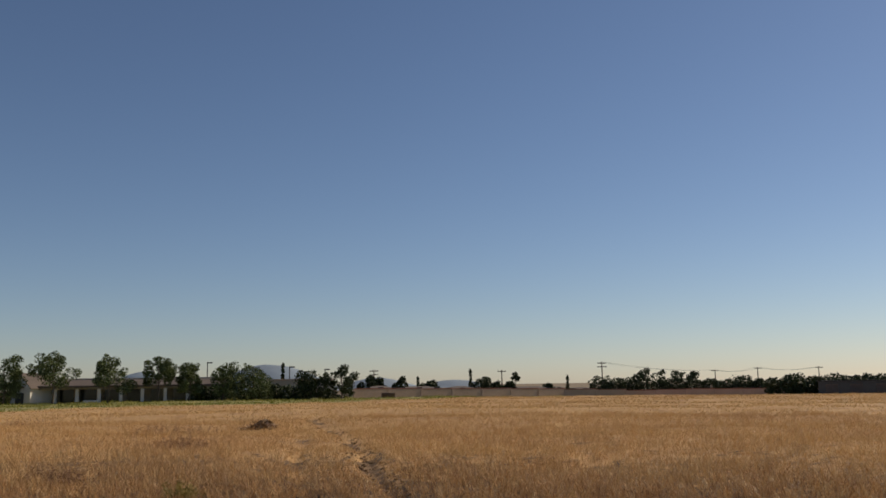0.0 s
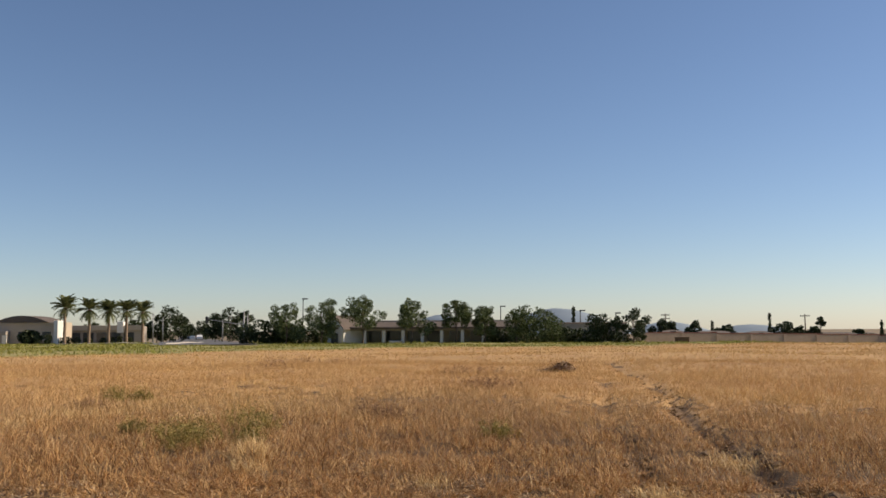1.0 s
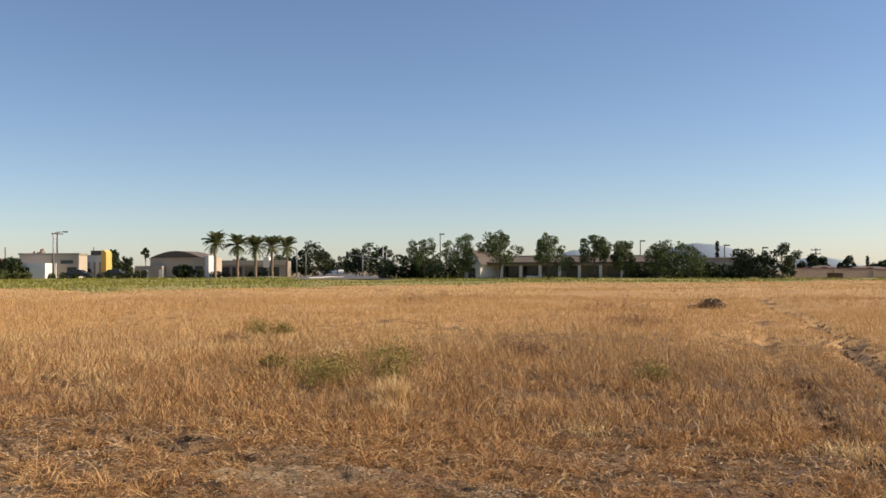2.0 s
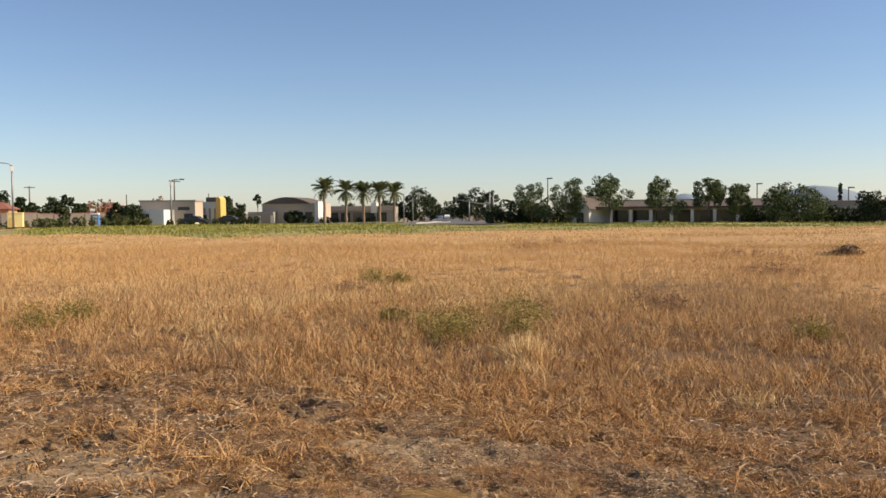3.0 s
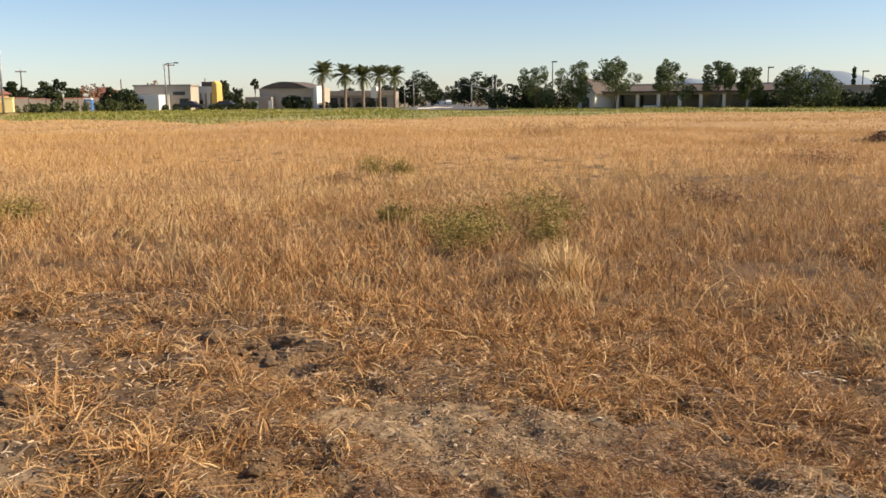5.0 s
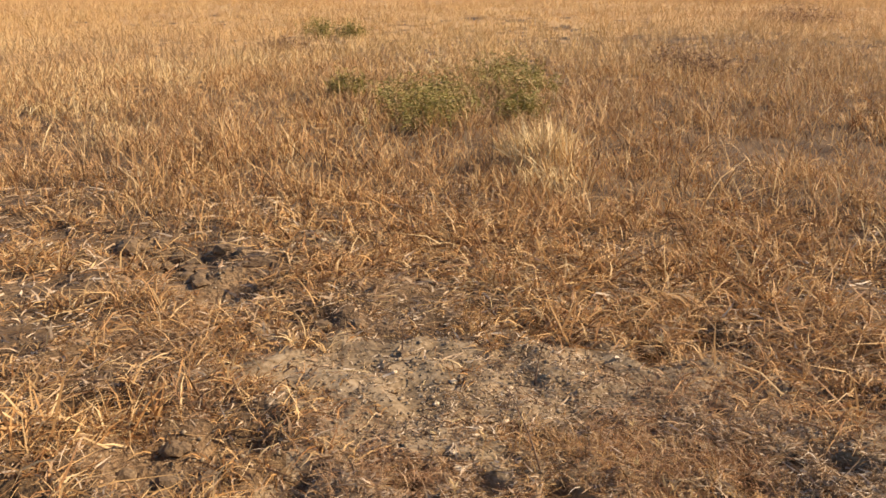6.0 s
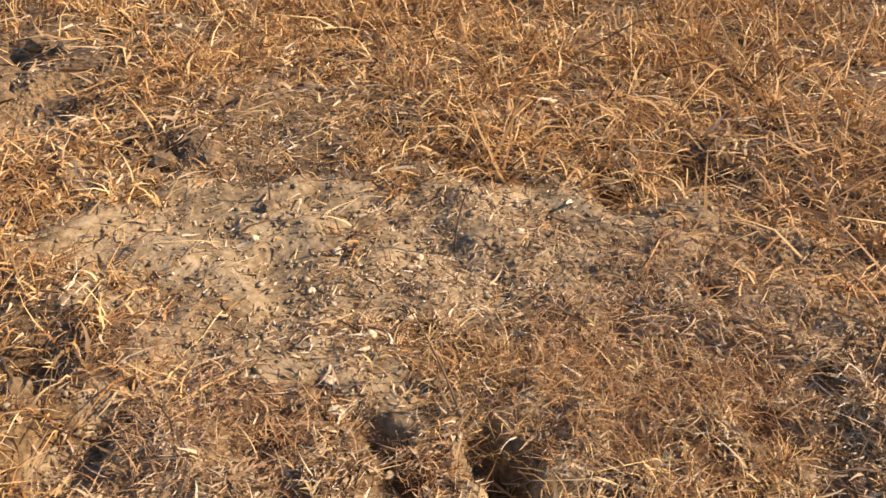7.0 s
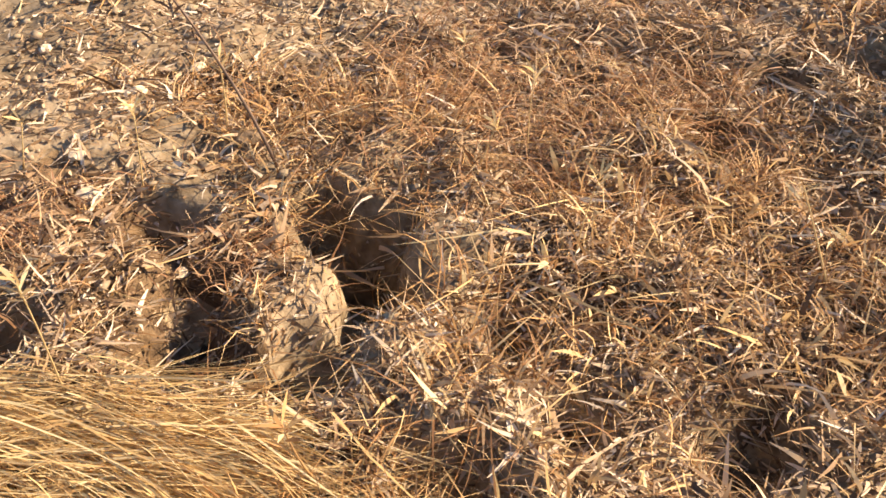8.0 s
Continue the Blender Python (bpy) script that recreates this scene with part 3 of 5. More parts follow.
# ---- trees ----
def crown_mesh(name, lobes, leaves, size, seed):
    """Many small leaves scattered through lobes (x, y, z, radius, flatness)."""
    r = np.random.default_rng(seed)
    vol = np.array([l[3] ** 2 for l in lobes])
    pick = r.choice(len(lobes), leaves, p=vol / vol.sum())
    lob = np.array(lobes)[pick]
    u = r.normal(size=(leaves, 3))
    u /= np.linalg.norm(u, axis=1)[:, None]
    rad = lob[:, 3] * r.uniform(0.3, 1.03, leaves) ** 0.5
    c = lob[:, :3] + u * rad[:, None] * np.stack([np.ones(leaves), np.ones(leaves), lob[:, 4]], 1)
    a, b = r.normal(size=(leaves, 3)), r.normal(size=(leaves, 3))
    a /= np.linalg.norm(a, axis=1)[:, None]
    b -= a * (a * b).sum(1)[:, None]
    b /= np.linalg.norm(b, axis=1)[:, None]
    s = size * r.uniform(0.6, 1.4, leaves)
    a, b = a * s[:, None], b * (s * 0.55)[:, None]
    verts = np.stack([c - a, c - b, c + a, c + b], 1).reshape(-1, 3)
    return mesh_from(name, verts, np.arange(leaves * 4).reshape(-1, 4))


def tree(name, x, y, h, w, seed, leaf, label, category="tree", group="", low=0.25, leaves=1500, lobes=11, size=0.2, trunk_r=0.13):
    """low: the height of the crown's foot, as a share of the whole."""
    r = random.Random(seed)
    ob = thing(name, x, y, label, category, group)
    made = []
    limb = bmesh.new()
    top = h * 0.72
    tube(limb, [(0, 0, -0.1), (0.04 * w, 0.02, top * 0.4), (-0.03 * w, 0.0, top)], [trunk_r, trunk_r * 0.75, trunk_r * 0.3])
    for i in range(lobes):
        f = (i + 0.5) / lobes
        z = h * (low + (1 - low) * (0.1 + 0.78 * f))
        bulge = math.sin(math.pi * min(1, 0.22 + 0.78 * f)) ** 0.7
        reach = w * 0.36 * bulge * r.uniform(0.35, 1.3)
        a = i * 2.4 + r.uniform(-0.5, 0.5)
        lr = w * r.uniform(0.11, 0.27) * (0.75 + 0.4 * bulge)
        zc = min(z, h - lr * 0.8)
        made.append((reach * math.cos(a), reach * math.sin(a), zc, lr * 1.0, r.uniform(0.7, 1.0)))
        for k in range(3):
            b, up = a + r.uniform(-1.5, 1.5), r.uniform(-0.6, 0.75)
            made.append((reach * math.cos(a) + lr * 0.72 * math.cos(b), reach * math.sin(a) + lr * 0.72 * math.sin(b), min(zc + lr * up, h - lr * 0.35), lr * r.uniform(0.45, 0.7), r.uniform(0.65, 0.95)))
        z0 = min(top * 0.95, z * 0.62)
        tube(limb, [(0, 0, z0), (reach * 0.5 * math.cos(a), reach * 0.5 * math.sin(a), (z0 + z) / 2 + 0.1), (reach * math.cos(a), reach * math.sin(a), z)], [trunk_r * 0.45, trunk_r * 0.3, trunk_r * 0.12], 5)
    part("trunk", limb, M_BRANCH, ob)
    part("crown", crown_mesh("crown", made, leaves, size, seed), leaf, ob)
    return ob



# ---- the row of broad-leaved trees before the low building ----
ROW = [(39.41, 130, 6.0, 5.0, 0.12), (37.27, 128, 6.1, 5.2, 0.18), (34.71, 126, 6.7, 5.0, 0.32), (31.71, 124, 6.4, 5.2, 0.26), (28.93, 124, 6.0, 3.9, 0.34), (27.14, 124, 4.9, 3.4, 0.2),
       (25.21, 124, 5.0, 5.0, 0.06), (23.40, 125, 4.9, 5.0, 0.06)]
for i, (b, dist, h, w, low) in enumerate(ROW):
    tree("broadleaf_tree", *at(b, dist), h, w, 20 + i, M_GREYLEAF, "young broad-leaved tree with a gappy grey-green crown", group="trees before the low building", low=low, leaves=5200, lobes=10, size=0.12)
for i, (b, dist, h, w) in enumerate([(20.67, 124, 4.2, 4.2), (18.80, 124, 4.5, 4.6)]):
    tree("round_tree", *at(b, dist, START), h, w, 40 + i, M_DARKLEAF, "low round dense tree at the end of the row", group="trees before the low building", low=0.03, leaves=2600, lobes=12, size=0.15)


def hedge(x, y, turn, length, depth, h, seed, leaf, label, leaves=2500, size=0.2):
    ob = thing("hedge", x, y, label, "hedge", turn=turn)
    r = random.Random(seed)
    n = max(3, int(length / 1.3))
    lobes = [((i + 0.5) / n * length - length / 2 + r.uniform(-0.4, 0.4), r.uniform(-0.3, 0.3) * depth, h * r.uniform(0.35, 0.6), min(depth, h) * r.uniform(0.45, 0.65), r.uniform(0.8, 1.15)) for i in range(n)]
    lobes += [(l[0] + r.uniform(-0.4, 0.4), 0, h * 0.2, h * 0.32, 0.9) for l in lobes]
    part("leaves", crown_mesh("leaves", lobes, leaves, size, seed), leaf, ob)
    stems = bmesh.new()
    for l in lobes[:n]:
        tube(stems, [(l[0], l[1], -0.1), (l[0], l[1], l[2])], [0.06, 0.03], 5)
    part("stems", stems, M_BRANCH, ob)["kind"] = "stuff"
    return ob


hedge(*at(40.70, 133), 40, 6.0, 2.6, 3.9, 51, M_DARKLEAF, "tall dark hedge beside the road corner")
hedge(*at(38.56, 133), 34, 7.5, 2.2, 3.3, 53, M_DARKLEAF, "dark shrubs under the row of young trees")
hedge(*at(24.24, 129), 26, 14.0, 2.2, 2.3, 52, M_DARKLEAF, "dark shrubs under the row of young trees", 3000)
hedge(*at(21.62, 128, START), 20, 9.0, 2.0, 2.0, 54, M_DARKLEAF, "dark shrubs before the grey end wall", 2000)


# ---- the low building with a pillared arcade ----
def arcade_building():
    x, y = at(36.04, 135)
    ob = thing("low_building", x, y, "long low building with white pillars and a brown tiled roof", "building", turn=27.0)
    L, D, H = 26.0, 9.0, 2.5
    part("wall", boxed(-1.5, 3.0, -0.5, L, D, H), M_STUCCO, ob)
    roof = bmesh.new()
    prof = [(-0.6, H - 0.05), (2.6, H + 0.75), (2.6, H + 0.55), (-0.6, H - 0.3)]
    ends = [[roof.verts.new((px, py, pz)) for py, pz in prof] for px in (-1.8, L + 0.4)]
    for k in range(4):
        roof.faces.new((ends[0][k], ends[0][(k + 1) % 4], ends[1][(k + 1) % 4], ends[1][k]))
    roof.faces.new(ends[0][::-1])
    roof.faces.new(ends[1])
    part("roof", roof, M_BROWNROOF, ob, "brown tiled lean-to roof")
    part("parapet", boxed(-1.5, 2.65, H + 0.45, L, D, H + 0.95, 0.04), M_STUCCO, ob, "pale stucco parapet")
    part("beam", boxed(-1.6, -0.25, H - 0.55, L, 0.1, H - 0.32, 0.02), M_GREYSTUCCO, ob)
    pillar = boxed(-0.22, -0.25, -0.5, 0.22, 0.2, H - 0.5, 0.03)
    first = part("pillar", pillar, M_WHITE, ob, "white square pillar")
    first.location = (1.0, 0, 0)
    for px in (3.4, 6.2, 9.0, 11.8, 14.6, 17.6, 20.6, 23.4):
        p = first.copy()
        scene.collection.objects.link(p)
        p.location = (px, 0, 0)
    for i, px in enumerate((0.4, 3.2, 6.2, 9.4, 12.4, 15.6, 18.6, 21.6)):
        part("window", boxed(px, 2.9, 0.2, px + 2.2, 3.02, 1.9, 0.02), M_GLASS, ob)
    part("planter", boxed(7.0, -0.9, -0.4, 9.0, -0.3, 0.5, 0.15), M_WHITE, ob, "pale low planter")
    gable = bmesh.new()
    front = [gable.verts.new(v) for v in ((-2.6, -0.8, -0.5), (1.0, -0.8, -0.5), (1.0, -0.8, 2.4), (-0.8, -0.8, 4.1), (-2.6, -0.8, 2.4))]
    back = [gable.verts.new((v.co.x, 3.0, v.co.z)) for v in front]
    gable.faces.new(front)
    gable.faces.new(back[::-1])
    for k in range(5):
        gable.faces.new((front[k], back[k], back[(k + 1) % 5], front[(k + 1) % 5]))
    swing = Matrix.Translation((0.2, 0, 0)) @ pose(0, 0, 0, 0, 0, -38)
    part("gable", gable, M_WHITE, ob, "white stucco gable end").matrix_basis = swing
    tops = bmesh.new()
    for s in (-1, 1):
        v = [tops.verts.new((-0.8 + s * a, yy, zz)) for a, zz, yy in ((0.0, 4.22, -1.1), (2.2, 2.2, -1.1), (2.2, 2.2, 3.2), (0.0, 4.22, 3.2), (0.0, 4.1, -1.1), (2.2, 2.08, -1.1), (2.2, 2.08, 3.2), (0.0, 4.1, 3.2))]
        for q in ((0, 1, 2, 3), (7, 6, 5, 4), (0, 4, 5, 1), (1, 5, 6, 2), (2, 6, 7, 3), (3, 7, 4, 0)):
            tops.faces.new([v[k] for k in q])
    part("gable_roof", tops, M_BROWNROOF, ob).matrix_basis = swing
    part("door", boxed(-1.6, -0.86, -0.4, -0.1, -0.79, 1.6, 0.02), M_DARK, ob).matrix_basis = swing
    return ob


arcade_building()
grey = thing("grey_building", *at(22.30, 140, START), "plain grey flat-roofed building behind shrubs", "building", turn=22)
part("wall", boxed(-4, 0, -0.5, 7.5, 8, 2.7, 0.03), M_GREYSTUCCO, grey)
part("parapet", boxed(-4.1, -0.1, 2.7, 7.6, 8.1, 2.95, 0.03), M_NEBLOCK, grey)
part("door", boxed(5.0, -0.05, -0.5, 6.2, 0.03, 1.6, 0.01), M_DARK, grey)


# ---- walls of block with piers ----
def block_wall(name, a, b, h, mat, cap, label, piers=4.0, thick=0.2):
    ax, ay = a
    bx, by = b
    L = math.hypot(bx - ax, by - ay)
    ob = tagged(new(name), label, "wall", kind="structure")
    ob.matrix_basis = pose(ax, ay, 0, 0, 0, math.degrees(math.atan2(by - ay, bx - ax)))
    n = max(1, int(L / piers))
    for i in range(n):
        s0, s1 = L * i / n, L * (i + 1) / n
        f = (i + 0.5) / n
        z = ground_z(ax + (bx - ax) * f, ay + (by - ay) * f)
        bm = boxed(s0, -thick / 2, z - 0.5, s1 - 0.003, thick / 2, z + h)
        for row in range(1, int(h / 0.4) + 1):
            box(bm, s0 + 0.01, -thick / 2 - 0.012, z + row * 0.4 - 0.385, s1 - 0.01, -thick / 2 + 0.02, z + row * 0.4 - 0.015)
        part("panel", bm, mat, ob)
        part("coping", boxed(s0, -thick / 2 - 0.05, z + h + 0.002, s1 - 0.004, thick / 2 + 0.05, z + h + 0.14, 0.015), cap, ob, "dull red coping")
        part("pier", boxed(s0 - 0.2, -thick / 2 - 0.12, z - 0.5, s0 + 0.2, thick / 2 + 0.12, z + h - 0.01, 0.02), mat, ob)
    return ob


block_wall("wall_west", (-160.5, 84.0), (-131.0, 36.0), 2.1, M_BLOCK, M_COPING, "grey block wall with piers and red coping")
block_wall("wall_north", (-45.5, 143.9), (-15.3, 176.0), 1.45, M_NEBLOCK, M_COPING, "long brown block wall with dull red coping", 6.0)
block_wall("wall_north", (-15.3, 176.0), (45.0, 205.0), 1.35, M_NEBLOCK, M_COPING, "long brown block wall with dull red coping", 6.0)


# ---- houses ----
def house(x, y, turn, w, d, h, roof_h, wall, roof, label, name="house", windows=2):
    ob = thing(name, x, y, label, "house", turn=turn)
    part("wall", boxed(-w / 2, 0, -0.5, w / 2, d, h), wall, ob)
    bm = bmesh.new()
    o = 0.4
    low = [bm.verts.new(v) for v in ((-w / 2 - o, -o, h), (w / 2 + o, -o, h), (w / 2 + o, d + o, h), (-w / 2 - o, d + o, h))]
    eave = [bm.verts.new((v.co.x, v.co.y, h + 0.12)) for v in low]
    inset = min(w, d) * 0.42
    top = [bm.verts.new((-w / 2 + inset, d / 2, h + roof_h)), bm.verts.new((w / 2 - inset, d / 2, h + roof_h))]
    bm.faces.new(low[::-1])
    for k in range(4):
        bm.faces.new((low[k], low[(k + 1) % 4], eave[(k + 1) % 4], eave[k]))
    bm.faces.new((eave[0], eave[1], top[1], top[0]))
    bm.faces.new((eave[1], eave[2], top[1]))
    bm.faces.new((eave[2], eave[3], top[0], top[1]))
    bm.faces.new((eave[3], eave[0], top[0]))
    part("roof", bm, roof, ob)
    for i in range(windows):
        cx = -w / 2 + w * (i + 0.5) / windows
        win = part("window", boxed(cx - 0.6, -0.03, 1.0, cx + 0.6, 0.03, 2.1), M_GLASS, ob)
        part("frame", boxed(cx - 0.7, -0.06, 0.9, cx + 0.7, -0.032, 0.998), M_WHITE, win)
    return ob


house(*at(72.71, 168), 55, 4.6, 5, 2.7, 1.4, M_SALMON, M_TILE, "house with an orange tiled roof behind the wall")
house(*at(70.52, 172), 52, 4.0, 4.5, 3.0, 1.3, M_SALMON, M_TILE, "house with a faded pink tiled roof behind the wall")
house(*at(64.71, 186), 35, 3.6, 4.5, 3.2, 1.3, M_SALMON, M_TILE, "salmon stucco house with a tiled roof")
for i, (px, dist, w, rh, wall) in enumerate([(16.42, 215, 9, 1.1, M_STUCCO), (14.07, 222, 12, 1.0, M_GREYSTUCCO), (11.46, 228, 10, 1.2, M_STUCCO), (7.31, 232, 13, 1.2, M_STUCCO), (5.60, 238, 9, 1.3, M_GREYSTUCCO),
                                              (4.07, 238, 9, 1.1, M_STUCCO), (-4.50, 238, 10, 1.2, M_STUCCO), (-7.00, 236, 9, 1.2, M_STUCCO)]):
    house(*at(px, dist, START), 20, w, 9, 1.5, rh * 0.8, wall, M_BROWNROOF, "low pale house with a brown roof behind the wall", windows=3)


# ---- shops to the west ----
def shop_beige():
    ob = thing("beige_shop", *at(61.22, 170), "beige flat-roofed shop with a lower pale wing", "building", turn=40)
    part("wall", boxed(-5.4, 0, -0.5, 4.6, 4, 4.1, 0.03), M_STUCCO, ob)
    part("parapet", boxed(-5.55, -0.15, 4.103, 4.75, 4.15, 4.4, 0.03), M_GREYSTUCCO, ob)
    part("wing", boxed(-5.6, -3.2, -0.5, 0.2, -0.003, 2.7, 0.03), M_WHITE, ob, "low white wing")
    part("window", boxed(1.5, -0.06, 2.6, 3.6, 0.02, 3.2), M_GLASS, ob)
    part("door", boxed(2.6, -0.06, -0.4, 4.2, 0.02, 2.0), M_DARK, ob)
    part("door", boxed(-4.6, -3.26, -0.4, -2.4, -3.18, 2.0), M_DARK, ob)
    part("sign_panel", boxed(0.3, -0.3, -0.4, 0.9, -0.08, 2.7, 0.02), M_WHITE, ob)
    return ob


def shop_yellow():
    ob = thing("yellow_shop", *at(58.81, 174), "white shop with a yellow gabled tower", "building", turn=34)
    part("wall", boxed(-2.6, 0, -0.5, 1.09, 3.0, 4.2, 0.03), M_WHITE, ob)
    for i in range(4):
        part("pilaster", boxed(-2.5 + i * 1.0, -0.14, -0.5, -2.2 + i * 1.0, 0.0, 3.0, 0.02), M_GREYSTUCCO, ob)
    bm = bmesh.new()
    f = [bm.verts.new(v) for v in ((1.1, -0.6, -0.5), (2.0, -0.6, -0.5), (2.0, -0.6, 4.6), (1.55, -0.6, 5.1), (1.1, -0.6, 4.9))]
    b = [bm.verts.new((v.co.x, 1.7, v.co.z)) for v in f]
    bm.faces.new(f)
    bm.faces.new(b[::-1])
    for k in range(5):
        bm.faces.new((f[k], b[k], b[(k + 1) % 5], f[(k + 1) % 5]))
    part("tower", bm, M_YELLOW, ob, "bright yellow gabled tower")
    part("roof", boxed(-1.0, -0.2, 4.203, 1.08, 3.5, 5.0, 0.05), M_BROWNROOF, ob)
    part("door", boxed(-1.9, -0.2, -0.4, -0.9, -0.145, 1.8), M_GLASS, ob)
    return ob


def shop_arched():
    ob = thing("arched_shop", *at(54.24, 182), "grey shop with a brown barrel roof and white end", "building", turn=34)
    w, d, h = 11.0, 9.0, 4.0
    part("wall", boxed(-w / 2, 0, -0.5, w / 2 - 0.003, d, h), M_STUCCO, ob)
    bm = bmesh.new()
    rows = []
    for py in (-0.4, d + 0.4):
        rows.append([bm.verts.new((-w / 2 + 0.4 + (w - 1.6) * k / 12, py, h + 1.7 * math.sin(math.pi * (0.1 + 0.8 * k / 12)) - 0.5)) for k in range(13)])
    for k in range(12):
        bm.faces.new((rows[0][k], rows[0][k + 1], rows[1][k + 1], rows[1][k]))
    base = [[bm.verts.new((v.co.x, v.co.y, h - 0.02)) for v in (r[0], r[-1])] for r in rows]
    bm.faces.new([*rows[0][::-1], base[0][0], base[0][1]])
    bm.faces.new([*rows[1], base[1][1], base[1][0]])
    part("roof", bm, M_BROWNROOF, ob, "brown barrel roof")
    part("end_wall", boxed(w / 2, -1.0, -0.5, w / 2 + 0.7, 3.0, h + 0.3, 0.03), M_WHITE, ob, "white sunlit end wall")
    part("wing", boxed(-w / 2 - 2.2, -1.8, -0.5, -w / 2 + 3.0, -0.003, 2.4, 0.03), M_GREYSTUCCO, ob)
    for px in (-w / 2 - 0.4, -w / 2 + 2.4):
        part("door", boxed(px, -1.86, -0.4, px + 0.8, -1.79, 1.7), M_WHITE, ob)
    for px in (-1.0, 1.2, 3.2):
        part("window", boxed(px, -0.05, 1.0, px + 1.5, 0.02, 2.3), M_GLASS, ob)
    part("cornice", boxed(-w / 2 - 0.1, -0.18, h - 0.35, w / 2 - 0.2, -0.003, h - 0.1, 0.02), M_STUCCO, ob)
    return ob


def shop_long():
    ob = thing("long_shop", *at(49.76, 194), "long grey flat-roofed shop behind the palms", "building", turn=34)
    part("wall", boxed(-8, 0, -0.5, 6.5, 4, 3.3, 0.03), M_GREYSTUCCO, ob)
    part("fascia", boxed(-8.1, -0.4, 2.5, 6.6, -0.003, 3.5, 0.03), M_STUCCO, ob)
    part("tower", boxed(1.8, -0.5, 2.0, 3.0, 1.2, 4.2, 0.03), M_WHITE, ob)
    for i in range(5):
        part("window", boxed(-7.4 + i * 2.6, -0.06, 0.2, -5.4 + i * 2.6, 0.02, 2.1), M_GLASS, ob)
    return ob


shop_beige()
shop_yellow()
shop_arched()
shop_long()

# ---- palms ----
def frond_mesh(seed):
    r = random.Random(seed)
    bm = bmesh.new()
    n, L = 16, 2.5
    pts = [Vector((L * f * (1 - 0.12 * f), 0, 0.75 * f - 1.05 * f * f)) for f in [k / n for k in range(n + 1)]]
    tube(bm, pts[::2], [0.035 * (1 - 0.85 * k / 8) for k in range(9)], 4)
    for k in range(2, n + 1):
        p, f = pts[k], k / n
        ll = 0.62 * math.sin(math.pi * (0.15 + 0.8 * f)) + 0.1
        for s in (-1, 1):
            tip = p + Vector((ll * 0.55, s * ll * 0.75, ll * r.uniform(-0.25, 0.1)))
            w = Vector((0.1, 0, 0.02))
            bm.faces.new([bm.verts.new(v) for v in (p - w, p + w, tip + w * 0.2, tip - w * 0.2)])
    me = bpy.data.meshes.new("frond")
    bm.to_mesh(me)
    bm.free()
    me.materials.append(M_PALM)
    return me


FRONDS = [frond_mesh(k) for k in range(3)]
for i, (b, dist, h) in enumerate([(52.11, 166, 7.0), (50.80, 170, 6.8), (49.73, 174, 6.6), (48.75, 177, 6.6), (47.85, 180, 6.5)]):
    palm = thing("palm_tree", *at(b, dist), "date palm with an arching feathery crown and slim trunk", "palm tree", "row of palms")
    bm = bmesh.new()
    top = h - 1.2
    tube(bm, [(0.03 * math.sin(k), 0.0, -0.3 + (top + 0.3) * k / 14) for k in range(15)], [(0.26 if k % 2 else 0.22) * (1.15 - 0.3 * k / 14) for k in range(15)], 10)
    part("trunk", bm, M_PALMBARK, palm)
    part("boot", tube(bmesh.new(), [(0, 0, top - 0.2), (0, 0, top + 0.2), (0, 0, top + 0.6)], [0.22, 0.36, 0.15], 10), M_PALMBARK, palm, "knobbly trunk top")
    r = random.Random(60 + i)
    for k in range(46):
        f = new("frond", FRONDS[k % 3])
        f.parent = palm
        lift = r.uniform(-68, 12) if k < 38 else r.uniform(15, 60)
        f.matrix_basis = pose(0, 0, top + 0.4, 0, lift, k * 137.5 + r.uniform(-15, 15)) @ Matrix.Diagonal((r.uniform(0.95, 1.2),) * 3 + (1,))


# ---- lamps and poles ----
def street_lamp(x, y, h, arm_turn, label):
    ob = thing("street_lamp", x, y, label, "street lamp", "street lamps", turn=arm_turn)
    part("pole", tube(bmesh.new(), [(0, 0, -0.3), (0, 0, h * 0.5), (0, 0, h - 0.25)], [0.15, 0.12, 0.09], 10), M_STEEL, ob)
    part("base", boxed(-0.28, -0.28, -0.3, 0.28, 0.28, 0.25, 0.04), M_CONCRETE, ob)
    part("arm", tube(bmesh.new(), [(0, 0, h - 0.4), (0.25, 0, h - 0.1), (0.8, 0, h + 0.02), (1.6, 0, h + 0.08)], [0.07, 0.06, 0.05, 0.045], 8), M_STEEL, ob)
    head = part("lamp_head", boxed(1.45, -0.16, h - 0.02, 2.2, 0.16, h + 0.16, 0.06), M_STEEL, ob)
    part("lens", boxed(1.55, -0.12, h - 0.06, 2.1, 0.12, h - 0.022, 0.01), M_GLASS, head)
    part("shield", boxed(-0.16, -0.12, h - 1.0, 0.2, 0.12, h - 0.35, 0.04), M_WHITE, ob, "small white box")
    return ob


street_lamp(*at(69.66, 128), 8.35, 69 + 180, "grey steel street lamp with one curved arm")
street_lamp(*at(61.13, 160), 7.6, 55, "grey steel street lamp with one curved arm")


